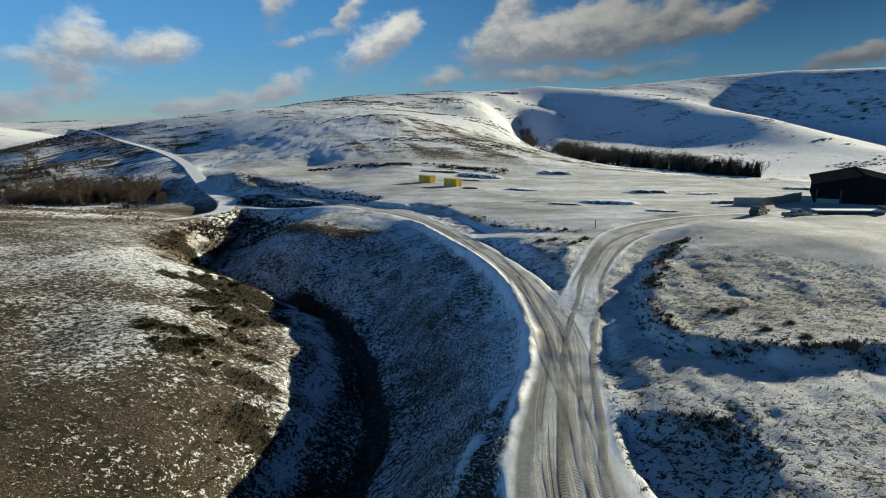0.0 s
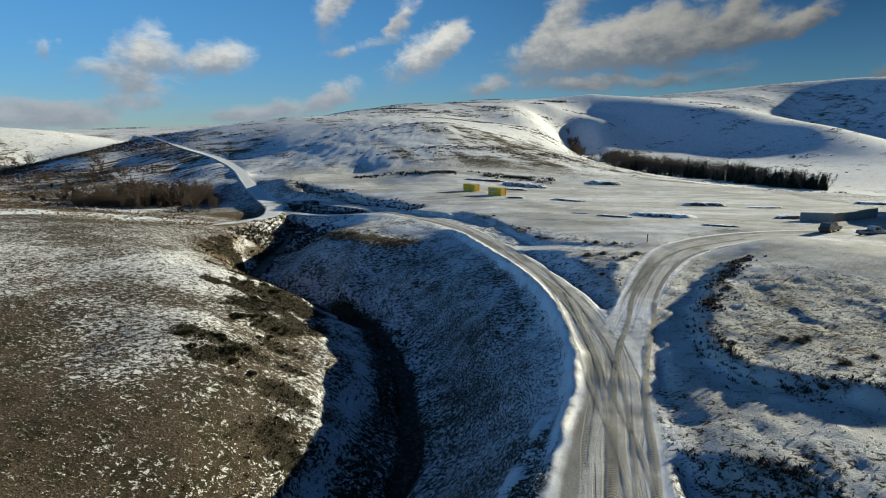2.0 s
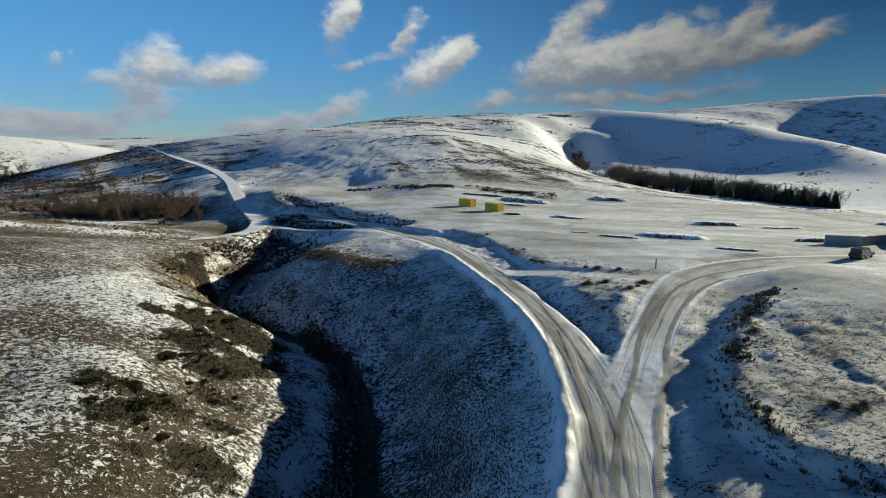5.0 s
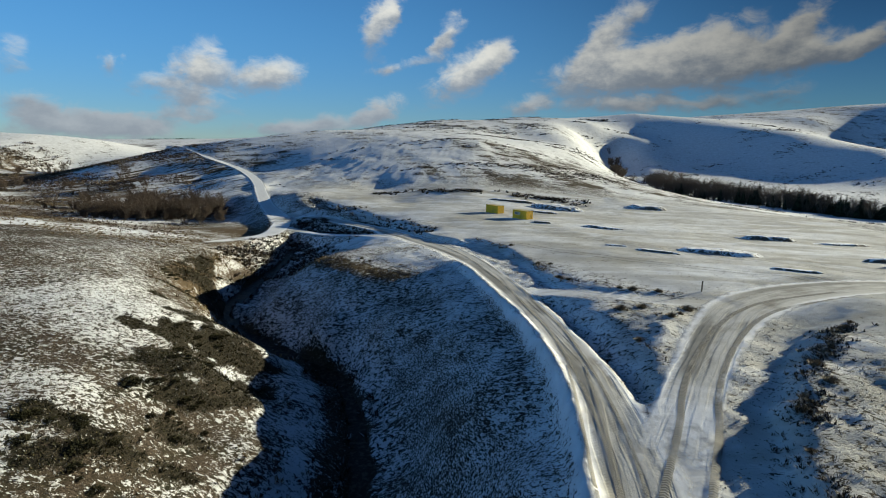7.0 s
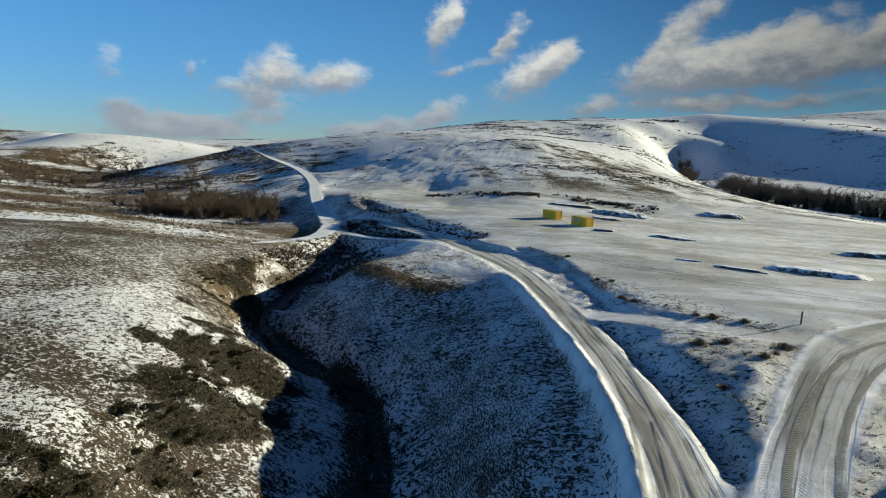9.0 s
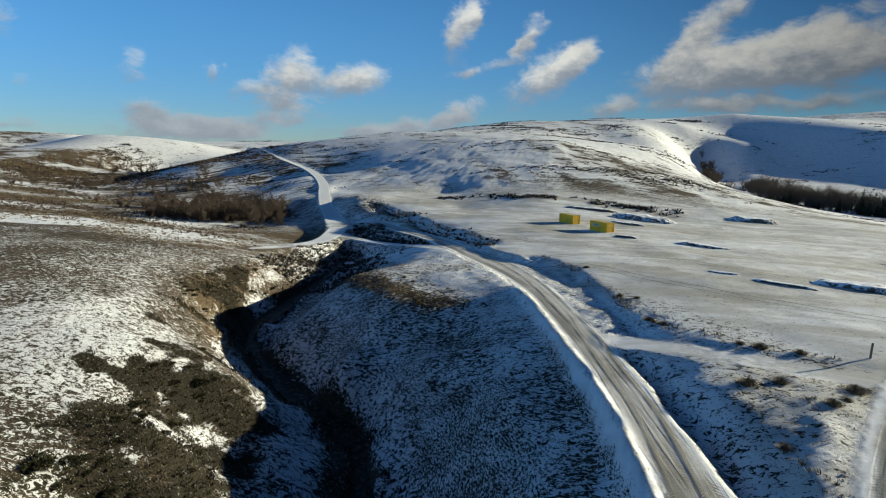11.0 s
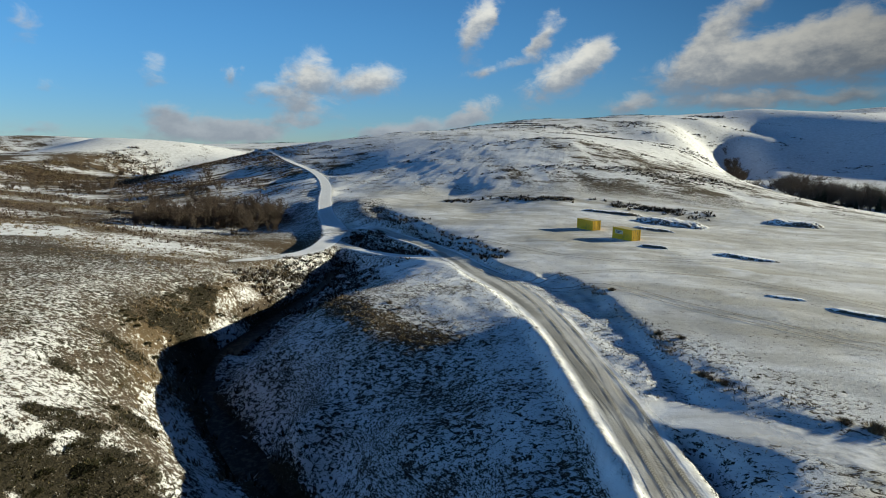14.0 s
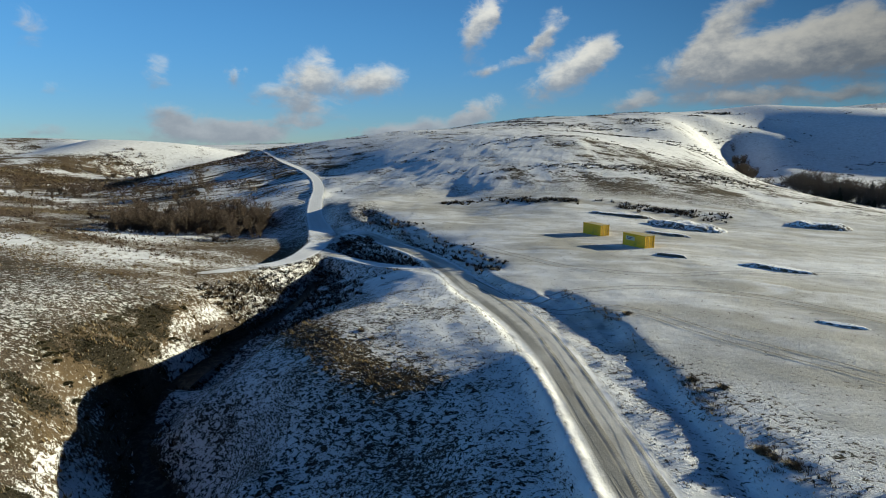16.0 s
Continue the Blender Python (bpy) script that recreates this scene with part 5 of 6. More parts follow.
def heap(x, y, length, width, tall, turn, label, seed):
    nu, nv = 46, 24
    a, co, faces = radians(turn), [], []
    us, vs = np.meshgrid(np.linspace(-1, 1, nu), np.linspace(-1, 1, nv))
    lx, ly = us * length / 2, vs * width / 2
    wx, wy = x + lx * math.cos(a) - ly * math.sin(a), y + lx * math.sin(a) + ly * math.cos(a)
    r = np.sqrt(us**2 + vs**2 * 0.9) + swell(wx, wy, 3.0, seed) * 0.55
    rise = np.clip(1.0 - r, 0, 1)
    z = land(wx, wy)[0] - 0.25 + tall * 0.55 * np.minimum(1, rise * 3.4) * (0.85 + 0.7 * swell(wx, wy, 4.0, seed + 5) + 0.12 * swell(wx, wy, 1.3, seed + 9, 2)) + 0.2 * (rise > 0)
    me = bpy.data.meshes.new("earth_bank")
    i = (np.arange(nv - 1)[:, None] * nu + np.arange(nu - 1)[None]).ravel()
    me.from_pydata(np.stack([wx - x, wy - y, z - height(x, y)], -1).reshape(-1, 3).tolist(), [], np.stack([i, i + 1, i + nu + 1, i + nu], -1).tolist())
    me.polygons.foreach_set("use_smooth", np.ones(len(me.polygons), bool))
    me.materials.append(M_SPOIL)
    ob = tagged(new("earth_bank", me), label, "heap", "spoil heaps on the yard")
    ob.location = (x, y, height(x, y))
    return ob


LONG, LOW, RUBBLE = "long flat-topped earth bank dusted with snow", "low scraped earth ridge showing through snow", "broken rubble heap half buried in snow"
for n, (x, y, l, w, h, turn, label) in enumerate((
        (16, 209, 19, 9, 3.0, -12, LONG), (50, 229, 15, 8, 2.8, -8, LONG), (10.5, 193, 11, 4, 1.1, -25, LOW), (0, 219, 20, 5, 1.5, 0, LOW), (24, 158, 11, 4.5, 1.2, -20, LOW),
        (22, 125, 5, 2, 0.5, -25, LOW), (28.5, 119, 8, 2.4, 0.7, -28, RUBBLE), (40, 121.5, 15, 6, 1.5, -15, LONG), (61, 152, 14, 5, 1.8, -12, LONG), (45.5, 106, 8, 2.4, 0.7, -22, RUBBLE),
        (67, 121, 7, 4, 1.4, 0, RUBBLE), (9, 163, 6, 2.2, 0.9, -30, RUBBLE), (76, 150, 14, 5, 0.9, 10, LOW), (118, 168, 16, 6, 1.6, 0, LONG))):
    heap(x, y, l, w * (0.9 if label == LONG else 0.6), h, turn, label, 200 + n * 7)

# ---- plants ----
rng = np.random.default_rng(7)


def spikes(name, places, sizes, per, lean, width, flat, mat, label, category, kind="stuff"):
    """Many tufts in one mesh: each a spray of narrow blades that leans with the wind."""
    n = len(places)
    base = np.repeat(places, per, axis=0)
    size = np.repeat(sizes, per)
    a = rng.uniform(0, 2 * np.pi, n * per)
    out = rng.uniform(0.0, 1.0, n * per) ** 0.7
    reach = size * flat
    bx, by = base[:, 0] + np.cos(a) * reach * out * 0.5, base[:, 1] + np.sin(a) * reach * out * 0.5
    bz = base[:, 2] - 0.05 * size
    tall = size * rng.uniform(0.6, 1.1, n * per) * (1 - 0.35 * out)
    tx = bx + np.cos(a) * reach * out * 0.8 + lean[0] * size
    ty = by + np.sin(a) * reach * out * 0.8 + lean[1] * size
    w = size * width * rng.uniform(0.6, 1.3, n * per)
    px, py = -np.sin(a) * w, np.cos(a) * w
    co = np.stack([np.stack([bx - px, by - py, bz], -1), np.stack([bx + px, by + py, bz], -1), np.stack([tx, ty, bz + tall], -1)], 1).reshape(-1, 3)
    me = bpy.data.meshes.new(name)
    me.vertices.add(len(co))
    me.vertices.foreach_set("co", co.ravel())
    tri = np.arange(len(co), dtype=np.int32)
    me.loops.add(len(tri))
    me.loops.foreach_set("vertex_index", tri)
    me.polygons.add(len(tri) // 3)
    me.polygons.foreach_set("loop_start", np.arange(0, len(tri), 3, dtype=np.int32))
    me.update(calc_edges=True)
    me.materials.append(mat)
    return tagged(new(name, me), label, category, kind=kind)


def scattered(n, x0, x1, y0, y1, want):
    """Random places on open ground; want(x, y, road, bed, ditch, ridge, yard) gives the chance of each."""
    x, y = rng.uniform(x0, x1, n), rng.uniform(y0, y1, n)
    z, road, bed, ditch, ridge, yard = land(x, y)
    keep = rng.uniform(0, 1, n) < want(x, y, road, bed, ditch, ridge, yard)
    return np.stack([x, y, z], -1)[keep]


open_ground = lambda x, y, road, bed, ditch, ridge, yard: (road < 0.1) * (bed < 0.3) * (ridge < 0.35) * (1 - yard)
pts = scattered(110000, -72, 62, 22, 140, lambda x, y, *m: open_ground(x, y, *m) * (1 - 0.65 * ease(x, 10, 14)) * np.clip(0.75 + 1.2 * swell(x, y, 9, 61), 0.15, 1) * np.clip(1.7 - np.hypot(x, y - 55) / 70, 0.25, 1))
spikes("moor_grass", pts, rng.uniform(0.08, 0.19, len(pts)), 5, (-0.3, -0.25), 0.22, 1.2, M_TUFT, "snow-dusted tussocks of coarse moor grass", "grass")


def near_line(line, wide):
    def want(x, y, road, bed, ditch, ridge, yard):
        d, _ = beside(x, y, line)
        return np.exp(-((d / wide) ** 2)) * (road < 0.05) * (bed < 0.5) * np.clip(0.45 + 2.6 * swell(x, y, 4, 97), 0.05, 1)

    return want


fringe = [curve_points([(x + 0.6, y) for x, y, _ in EDGE], 2.0), curve_points([(24, 90.5), (19, 91.3), (11, 96.8), (8, 102), (6, 108.5), (3.5, 116), (-1.5, 126)], 2.0), curve_points([(23.5, 84), (20.5, 81), (16, 82), (14.4, 86.2)], 2.0),
          curve_points([(14.8, 35.2), (18.5, 32.6), (22, 31.8)], 2.0), curve_points([(16.8, 74), (19, 66)], 2.0), curve_points([(11.5, 93.6), (8.5, 99), (6.4, 106), (3.6, 114), (-0.6, 123.5), (-6, 131.5)], 2.0)]
tall = np.vstack([scattered(int(7 * (np.ptp(l[:, 0]) + 8) * (np.ptp(l[:, 1]) + 8)), l[:, 0].min() - 4, l[:, 0].max() + 4, l[:, 1].min() - 4, l[:, 1].max() + 4, near_line(l, 0.9) if i == 0 else near_line(l, 0.6)) for i, l in enumerate(fringe)])
spikes("dead_grass", tall, rng.uniform(0.18, 0.5, len(tall)), 11, (-0.15, -0.1), 0.06, 0.9, M_RUSH, "tall dead straw-coloured grass along the bank tops", "grass")
rim_grass = scattered(9000, -42, -6, 96, 126, lambda x, y, road, bed, ditch, ridge, yard: np.exp(-((beside(x, y, RIM)[0] / 2.6) ** 2)) * (road < 0.1) * ease(swell(x, y, 5, 67), -0.2, 0.2) * 0.5)
spikes("rim_grass", rim_grass, rng.uniform(0.2, 0.5, len(rim_grass)), 9, (-0.2, -0.2), 0.1, 1.1, M_STRAW, "tawny dead grass along the rim of the slope", "grass")
bank = scattered(30000, -70, -12, 30, 165, lambda x, y, road, bed, ditch, ridge, yard: np.exp(-(((beside(x, y, STREAM_LINE)[0] - 6.5) / 3.2) ** 2)) * (road < 0.1) * np.clip(0.45 + 2.2 * swell(x, y, 9, 63), 0, 1) * (0.25 + 0.75 * ease(y, 72, 84)) * (x < beside(x, y, np.hstack([STREAM_LINE, STREAM_LINE[:, :2]]))[1][..., 1]))
spikes("bracken", bank, rng.uniform(0.3, 0.75, len(bank)), 9, (-0.1, -0.25), 0.13, 1.0, M_STRAW, "russet dead bracken on the stream bank", "bracken")
dark = np.vstack([scattered(5000, -66, -10, 30, 165, lambda x, y, road, bed, ditch, ridge, yard: (bed < 0.85) * np.exp(-(((beside(x, y, STREAM_LINE)[0] - 1.8) / 1.4) ** 2)) * 0.8),
                  scattered(6000, -80, -34, 150, 206, lambda x, y, road, bed, ditch, ridge, yard: (road < 0.05) * np.exp(-(((beside(x, y, curve_points([(-72, 186), (-60, 178), (-46, 167), (-37, 158)], 3.0))[0]) / 4.0) ** 2))),
                  scattered(5000, -92, -10, 136, 222, lambda x, y, road, bed, ditch, ridge, yard: (road < 0.05) * np.exp(-(((beside(x, y, DITCHES[3][0])[0] - 1.0) / 2.2) ** 2))),
                  scattered(5000, -70, -30, 130, 165, lambda x, y, road, bed, ditch, ridge, yard: (road < 0.05) * np.exp(-(((beside(x, y, STREAM_LINE)[0] - 5) / 6) ** 2)) * np.clip(0.4 + 2 * swell(x, y, 8, 65), 0, 1))])
front = curve_points([(x + 0.2, y - 0.6) for x, y, _ in EDGE], 2.0)
hollow = curve_points([(12.6, 37.5), (13.0, 35.4), (14.8, 34.5), (17.5, 33.3), (19.9, 31.7), (20.4, 28.6)], 2.0)
dark = np.vstack([dark, scattered(26000, 18, 48, 36, 82, lambda x, y, road, bed, ditch, ridge, yard: (road < 0.05) * np.exp(-((beside(x, y, front)[0] / 1.3) ** 2)) * np.clip(0.2 + 2.0 * swell(x, y, 3.5, 99), 0, 0.45)),
                  scattered(3500, 11, 22, 27, 39, lambda x, y, road, bed, ditch, ridge, yard: (road < 0.05) * np.exp(-((beside(x, y, hollow)[0] / 0.7) ** 2)) * np.clip(0.4 + 2.4 * swell(x, y, 2.5, 98), 0, 0.9))])
near_dark = np.where((dark[:, 0] > 8) & (dark[:, 1] < 90), 0.45, 1.0)
spikes("heather", dark, near_dark * rng.uniform(0.35, 0.9, len(dark)), 10, (-0.05, -0.05), 0.2, 1.3, M_HEATHER, "dark winter heather along the stream and road bank", "heather")


def on_hill(x, y, road, bed, ditch, ridge, yard):
    lines = swell(x * 0.9 + y * 0.45, (y * 0.9 - x * 0.45) * 5.0, 60, 71, 3)
    patch = swell(x, y, 50, 73, 3)
    sparse = 1 - 0.55 * ease(x, 100, 160)
    return (yard < 0.3) * (road < 0.02) * np.clip((lines - 0.12) * 5, 0, 1) * np.clip(0.5 + 2 * patch, 0, 1) * sparse * (1 - 0.8 * ease(np.hypot(x + 510, y - 430), 120, 90))


hill = scattered(170000, -330, 420, 225, 880, on_hill)
far_size = 0.3 + 0.0017 * np.hypot(hill[:, 0], hill[:, 1] - 60)
spikes("hill_heather", hill, far_size * rng.uniform(0.5, 1.3, len(hill)), 7, (-0.05, -0.05), 0.35, 2.0, M_HEATHER, "scattered heather and rushes across the snowy hillside", "heather")
yard_rim = scattered(3000, -60, 30, 226, 246, lambda x, y, *m: np.clip(0.3 + 3 * swell(x, y, 9, 75), 0, 1) * np.exp(-(((y - 234 + 0.05 * x) / 4) ** 2)))
spikes("rushes", yard_rim, rng.uniform(0.5, 1.3, len(yard_rim)), 8, (-0.05, -0.05), 0.25, 1.6, M_HEATHER, "dark rushes and rubble along the back of the yard", "rushes")
vale_pts = scattered(60000, -430, -66, 118, 400, lambda x, y, road, bed, ditch, ridge, yard: (road < 0.02) * (1 - ease(x + 0.62 * y, 0, 30)) * np.clip(0.2 + 2.6 * swell(x, y * 2.0, 30, 77), 0, 1))
spikes("vale_rushes", vale_pts, (0.25 + 0.0012 * np.hypot(vale_pts[:, 0], vale_pts[:, 1] - 60)) * rng.uniform(0.6, 1.3, len(vale_pts)), 8, (-0.1, -0.1), 0.25, 1.6, M_STRAW, "brown rushes and dead grass on the vale floor", "rushes")


scrub_pts = scattered(30000, -430, -90, 150, 420, lambda x, y, road, bed, ditch, ridge, yard: (road < 0.02) * (1 - ease(x + 0.62 * y, -10, 10)) * np.clip(0.1 + 3.2 * swell(x * 0.7, y * 1.6, 36, 79), 0, 0.9) * (1 - ease(np.hypot((x + 152) / 40, (y - 136) / 20), 1.3, 1.0)))
spikes("vale_scrub", scrub_pts, (0.4 + 0.0022 * np.hypot(scrub_pts[:, 0], scrub_pts[:, 1] - 60)) * rng.uniform(0.5, 1.4, len(scrub_pts)), 9, (-0.05, -0.05), 0.16, 1.5, M_TWIG, "dark brown scrub and heather across the vale", "scrub")


def ball_leaves(r, n, squash, leaf, seed):
    """A dome of small leaf sprays with an uneven outline."""
    g = np.random.default_rng(seed)
    d = g.normal(size=(n, 3))
    d[:, 2] = np.abs(d[:, 2])
    d /= np.linalg.norm(d, axis=1)[:, None]
    lump = 0.85 + 0.12 * np.sin(3 * np.arctan2(d[:, 1], d[:, 0]) + seed) + 0.1 * np.sin(7 * np.arctan2(d[:, 1], d[:, 0]) - seed) + g.uniform(-0.15, 0.15, n)
    c = d * (r * lump * g.uniform(0.55, 1.0, n) ** 0.5)[:, None] * np.array([1, 1, squash])
    s = leaf * g.uniform(0.6, 1.4, n)
    u = g.normal(size=(n, 3))
    v = np.cross(u, d)
    v /= np.linalg.norm(v, axis=1)[:, None]
    co = np.stack([c - v * s[:, None] * 0.5, c + v * s[:, None] * 0.5, c + (d + g.normal(size=(n, 3)) * 0.4) * s[:, None]], 1).reshape(-1, 3)
    return co.tolist(), [(3 * i, 3 * i + 1, 3 * i + 2) for i in range(n)]


def gorse(seed, at):
    b = thing("gorse_bush", "dark green low gorse bush free of snow", "bush", "gorse on the stream bank", at)
    bm = bmesh.new()
    g = random.Random(seed)
    for _ in range(7):
        a, l = g.uniform(0, 6.28), g.uniform(0.3, 0.7)
        rod(bm, (0, 0, -0.1), (math.cos(a) * l, math.sin(a) * l, g.uniform(0.25, 0.5)), 0.025, 0.008, 5)
    part("stems", bm, M_BARK, b)
    part("foliage", ball_leaves(1.15, 1700, 0.34, 0.1, seed), M_GORSE, b)
    return b


kinds = [gorse(s, stand(x, y)) for s, (x, y) in enumerate(((-26.3, 49.9), (-30.2, 59.4), (-33.0, 76.4)))]
CLUMPS = [(-26.5, 49.5, 3.0, 11), (-31.2, 51.3, 1.0, 3), (-28.1, 59.8, 1.6, 4), (-25.8, 61, 2.4, 8), (-24, 57.5, 2.2, 7), (-33, 75, 3.2, 10), (-28, 67, 2.8, 10), (-30.5, 70.5, 2.2, 6), (-47.4, 84.3, 0.5, 1), (-53.5, 101, 2.6, 9), (-57.3, 100.5, 1.6, 4),
          (-61.2, 120, 3.0, 10), (-61.5, 113.5, 2.6, 8), (-51.2, 95.5, 2.8, 9), (-55.4, 99.2, 1.6, 4), (-64.1, 103.4, 0.6, 1), (-34.4, 52.9, 0.6, 1), (-25.2, 53, 1.6, 4), (-38, 84.5, 2.0, 5)]
for cx, cy, r, n in CLUMPS:
    for _ in range(int(n * 0.8)):
        a, d = rng.uniform(0, 6.28), r * 1.15 * math.sqrt(rng.uniform(0, 1))
        copy_thing(kinds[int(rng.integers(3))], stand(cx + d * math.cos(a) * 1.3, cy + d * math.sin(a), rng.uniform(0, 360), 0.05, rng.uniform(0.3, 0.7)))


low_gorse = scattered(90000, -72, -14, 36, 130, lambda x, y, road, bed, ditch, ridge, yard: np.clip((matted(x, y) - 0.04) * 2.6, 0, 0.68) * (bed < 0.3))
spikes("low_gorse", low_gorse, rng.uniform(0.1, 0.26, len(low_gorse)), 8, (-0.1, -0.05), 0.22, 1.6, M_GORSE, "low dark gorse and heather mat on the sunny bank", "gorse")


def rush_bush(seed, at):
    b = thing("rush_clump", "brown clump of dead rushes on the knoll", "rushes", "rush clumps on the knoll", at)
    g = np.random.default_rng(seed)
    n = 420
    a, o = g.uniform(0, 6.28, n), g.uniform(0, 1, n) ** 0.6
    bx, by = np.cos(a) * o * 0.5, np.sin(a) * o * 0.5
    t = np.stack([bx * 2.0 - 0.15, by * 2.0 - 0.1, g.uniform(0.25, 0.62, n) * (1.1 - 0.5 * o)], -1)
    w = 0.03
    co = np.stack([np.stack([bx - np.sin(a) * w, by + np.cos(a) * w, 0 * a - 0.08], -1), np.stack([bx + np.sin(a) * w, by - np.cos(a) * w, 0 * a - 0.08], -1), t], 1).reshape(-1, 3)
    part("blade_spray", (co.tolist(), [(3 * i, 3 * i + 1, 3 * i + 2) for i in range(n)]), M_RUSH, b)
    bm = bmesh.new()
    bmesh.ops.create_icosphere(bm, subdivisions=1, radius=0.4, matrix=Matrix.Diagonal((1.2, 1.2, 0.35, 1)))
    part("root_mound", bm, M_BARK, b)
    return b


rushes = [rush_bush(s, stand(x, y, 0, 0, 0.9)) for s, (x, y) in ((11, (29.4, 50.0)), (12, (30.4, 45.3)))]
for x, y, s in ((32.6, 43.1, 1.2), (28.2, 50.6, 1.0), (30.4, 50.8, 0.8), (35, 41, 1.3), (29.1, 64.5, 1.0), (37.1, 77.3, 1.0), (36, 76, 0.8), (22.8, 44, 0.7), (26.8, 42, 0.8), (32, 41, 0.9), (23.4, 50, 0.6), (23.2, 55, 0.6), (24.8, 59.5, 0.9), (26.2, 62, 0.8), (29.5, 67.5, 1.0), (38.5, 79, 0.7), (33.6, 46.6, 0.8),
                (21, 80.3, 1.0), (22.4, 81.6, 0.9), (18.5, 83.5, 1.2), (15.9, 82.4, 1.1), (23.6, 83.7, 1.2), (16.5, 74.4, 1.1), (10.1, 97.2, 0.8), (11.1, 96.6, 0.8), (17.4, 91.9, 1.1), (18.9, 91.4, 1.1), (22.2, 90.9, 1.0), (1.8, 123.4, 0.9), (8.8, 105.9, 0.8), (9.5, 97.6, 0.8), (6.7, 107.2, 0.8), (-26, 113.4, 1.0), (-24, 112, 0.9), (-29, 112, 0.8)):
    copy_thing(rushes[int(rng.integers(2))], stand(x, y, rng.uniform(0, 360), 0.03, s * rng.uniform(0.7, 1.1)))


def bare_tree(seed, tall, at, name="bare_tree", label="leafless brown birch scrub in the vale", group="scrub trees in the vale"):
    t = thing(name, label, "tree", group, at)
    g = random.Random(seed)
    bm = bmesh.new()
    twigs_v, twigs_f = [], []

    def twig(a, b2, w):
        side = (b2 - a).cross(Vector((g.uniform(-1, 1), g.uniform(-1, 1), g.uniform(-0.3, 0.3))))
        side = side.normalized() * w
        i = len(twigs_v)
        twigs_v.extend([tuple(a - side), tuple(a + side), tuple(b2)])
        twigs_f.append((i, i + 1, i + 2))

    for _ in range(g.randint(3, 5)):
        a = Vector((g.uniform(-0.5, 0.5), g.uniform(-0.5, 0.5), -0.3))
        d = Vector((g.uniform(-0.6, 0.6), g.uniform(-0.6, 0.6), 1)).normalized()
        h = tall * g.uniform(0.7, 1.0)
        top = a + d * h
        rod(bm, a, top, 0.09, 0.02, 5)
        for _ in range(22):
            f = g.uniform(0.12, 0.95)
            s = a.lerp(top, f)
            e = s + Vector((g.uniform(-1, 1), g.uniform(-1, 1), g.uniform(0.4, 1.2))).normalized() * tall * g.uniform(0.2, 0.45) * (0.55 + 0.9 * f - 0.6 * f * f)
            rod(bm, s, e, 0.03, 0.008, 3)
            for _ in range(18):
                q = s.lerp(e, g.uniform(0.2, 1.0))
                twig(q, q + Vector((g.uniform(-1, 1), g.uniform(-1, 1), g.uniform(0.0, 1.1))).normalized() * g.uniform(0.3, 0.8), 0.035)
    part("trunk", bm, M_BARK, t)
    part("crown", (twigs_v, twigs_f), M_TWIG, t)
    return t


trees = [bare_tree(s, h, stand(x, y)) for s, h, x, y in ((21, 6.6, -137, 186), (22, 5.4, -129, 196), (23, 7.2, -146, 200), (24, 3.8, -124, 203))]
COPSE = [(-138, 199, 27, 16, 150), (-170, 212, 22, 9, 18), (-112, 190, 14, 5, 6), (-215, 258, 22, 10, 13), (-258, 258, 22, 9, 12), (-300, 258, 40, 9, 18), (-345, 280, 20, 6, 4), (-385, 350, 44, 12, 16), (-330, 340, 40, 8, 7), (-244, 304, 14, 6, 4), (-190, 232, 10, 5, 4)]
for cx, cy, rx, ry, n in COPSE:
    for _ in range(n):
        a, d = rng.uniform(0, 6.28), math.sqrt(rng.uniform(0, 1))
        dx, dy = rx * d * math.cos(a), ry * d * math.sin(a)
        copy_thing(trees[int(rng.integers(4))], stand(cx + 0.8 * dx + 0.6 * dy, cy + 0.6 * dx - 0.8 * dy, rng.uniform(0, 360), 0.1, rng.uniform(0.4, 1.25)))


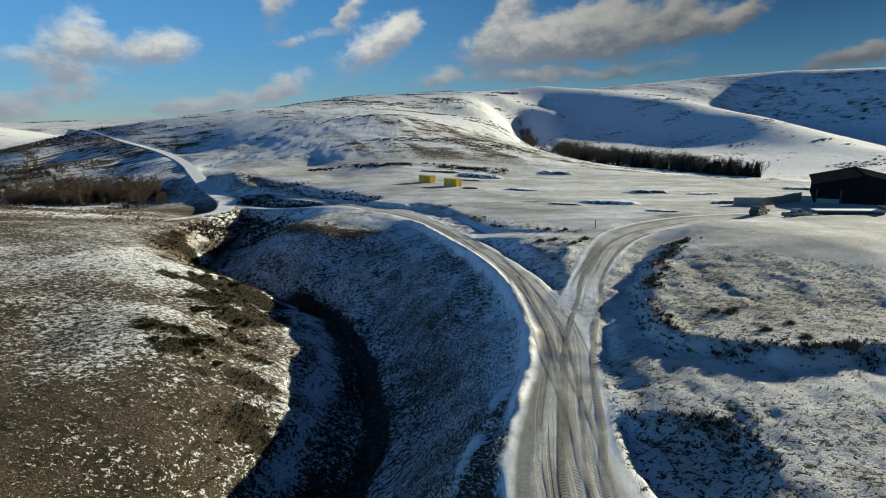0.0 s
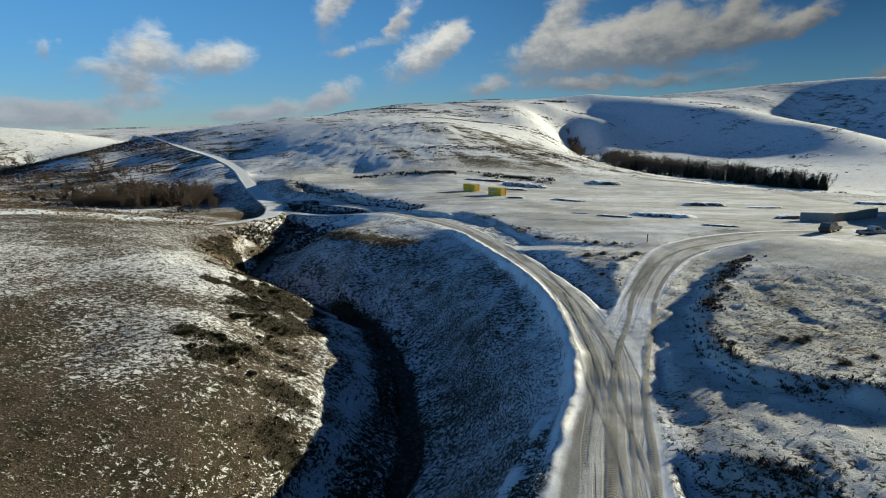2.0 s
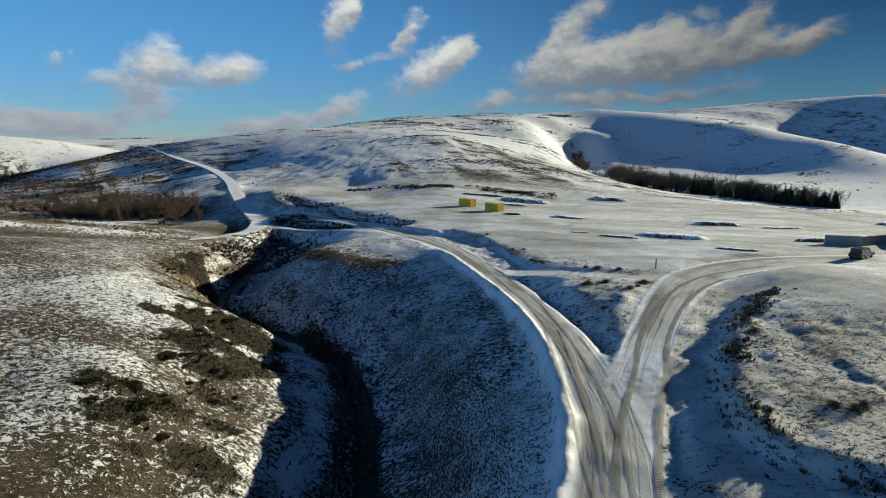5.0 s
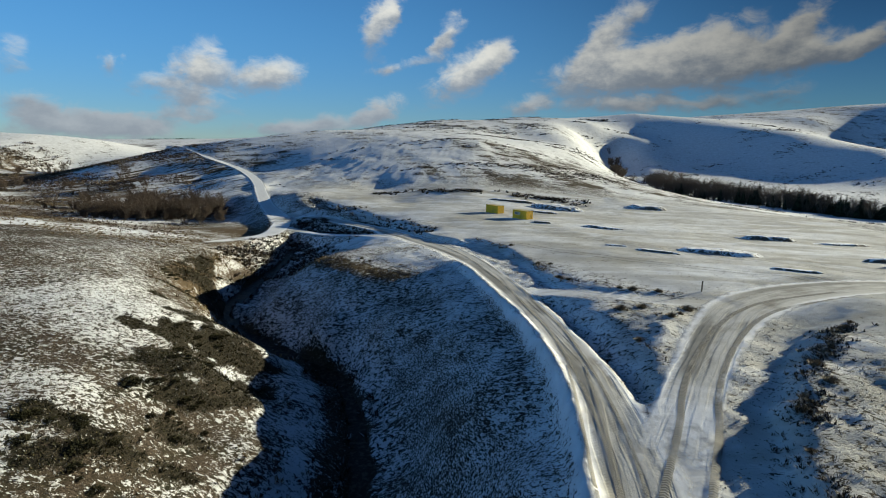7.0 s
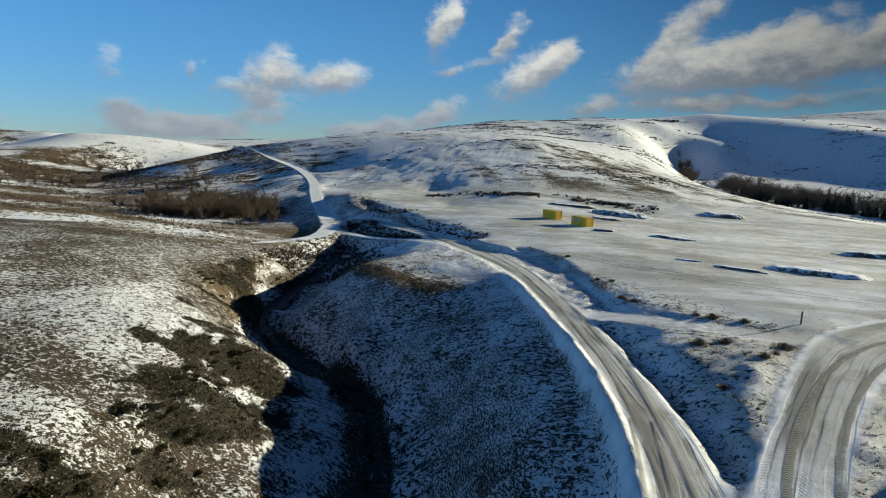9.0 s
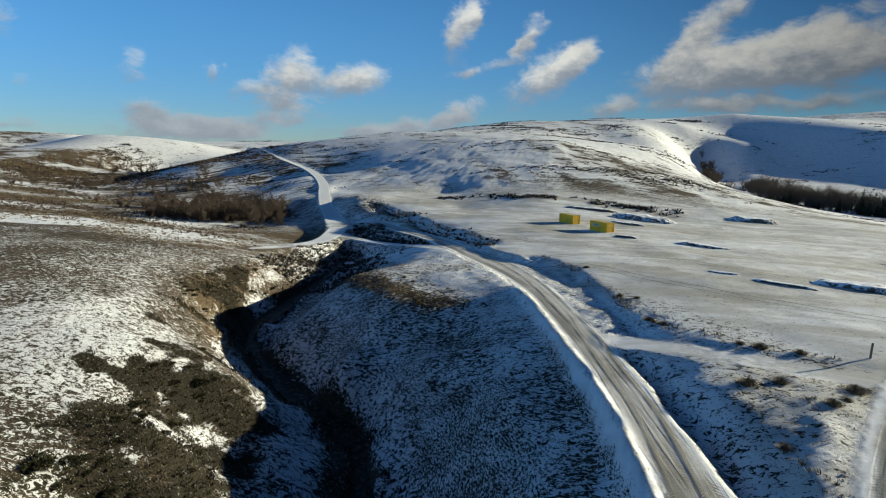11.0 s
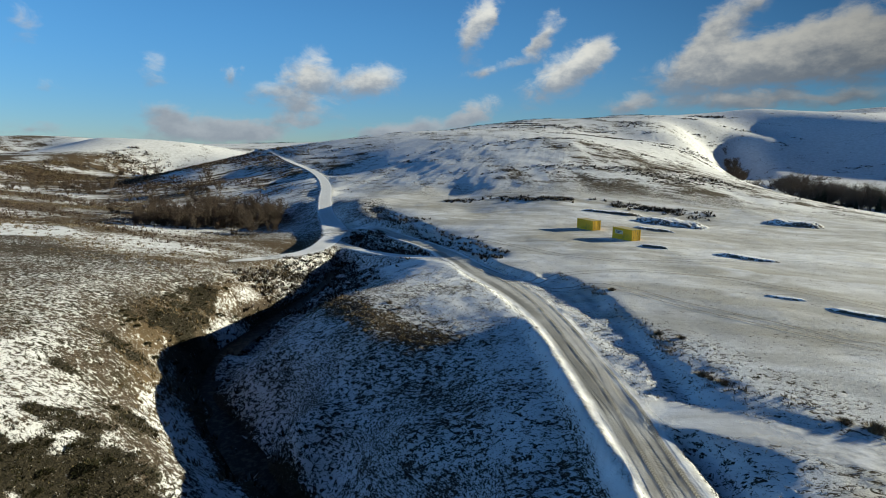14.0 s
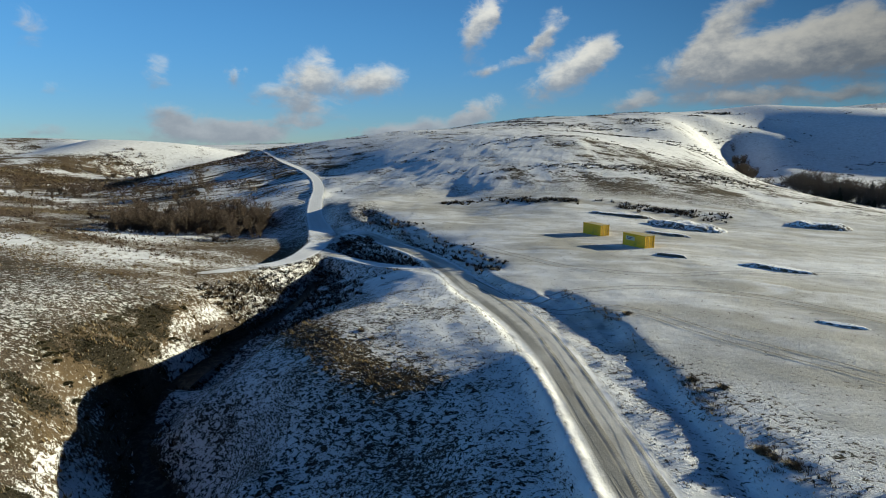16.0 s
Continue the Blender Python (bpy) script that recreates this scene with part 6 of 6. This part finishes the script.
def spruce(seed, tall, at):
    t = thing("spruce_tree", "dark green plantation spruce", "tree", "spruce plantation", at)
    g = random.Random(seed)
    bm = bmesh.new()
    rod(bm, (0, 0, -0.4), (0, 0, tall * 0.96), 0.16, 0.02, 6)
    part("trunk", bm, M_BARK, t)
    vs, fs = [], []
    tiers = 13
    for i in range(tiers):
        f = i / (tiers - 1)
        z, r = tall * (0.04 + 0.92 * f), tall * 0.27 * (1 - f) ** 0.75 + 0.2
        n = 11 - int(5 * f)
        for j in range(n):
            a = 6.283 * (j + g.uniform(-0.3, 0.3)) / n + i
            rr = r * g.uniform(0.7, 1.2)
            tip = (math.cos(a) * rr, math.sin(a) * rr, z - rr * 0.35)
            for s in (-1, 1):
                b = a + s * 0.35
                k = len(vs)
                vs += [(0, 0, z + 0.35), tip, (math.cos(b) * rr * 0.62, math.sin(b) * rr * 0.62, z - rr * 0.42)]
                fs.append((k, k + 1, k + 2))
    part("crown", (vs, fs), M_NEEDLE, t)
    return t


spruces = [spruce(s, h, stand(x, y)) for s, h, x, y in ((31, 11, 118, 428), (32, 9.5, 150, 398), (33, 8.0, 195, 372))]
larches = [bare_tree(s, h, stand(x, y), "larch_tree", "leafless dark brown plantation larch", "larches in the plantation") for s, h, x, y in ((41, 9.5, 112, 450), (42, 11.0, 128, 446))]
for _ in range(330):
    f = rng.uniform(0, 1) ** 0.8
    deep = np.interp(f, (0, 0.25, 0.6, 1.0), (30, 48, 38, 10)) * rng.uniform(0, 1) + rng.uniform(-5, 5)
    x, y = 98 + 116 * f + deep * 0.35, 440 - 97 * f + deep
    if rng.uniform(0, 1) < 1.1 - 0.95 * f:
        copy_thing(larches[int(rng.integers(2))], stand(x, y, rng.uniform(0, 360), 0.1, rng.uniform(0.7, 1.5)))
    else:
        copy_thing(spruces[int(rng.integers(3))], stand(x, y, rng.uniform(0, 360), 0.1, rng.uniform(0.6, 1.5) * (1.08 - 0.3 * f)))
for _ in range(50):
    copy_thing(larches[int(rng.integers(2))], stand(rng.uniform(96, 146), rng.uniform(440, 560), rng.uniform(0, 360), 0.1, rng.uniform(0.6, 1.1)))
for _ in range(90):
    f = rng.uniform(0, 1)
    copy_thing(spruces[int(rng.integers(3))], stand(-965 + 95 * f + rng.uniform(-5, 5), 1218 + 70 * f + rng.uniform(-10, 10), rng.uniform(0, 360), 0.1, rng.uniform(0.45, 0.65)))
for _ in range(40):
    f = rng.uniform(0, 1)
    copy_thing(trees[int(rng.integers(4))], stand(98 + 16 * f + rng.uniform(-6, 6), 545 + 190 * f, rng.uniform(0, 360), 0.1, rng.uniform(1.1, 1.9)))
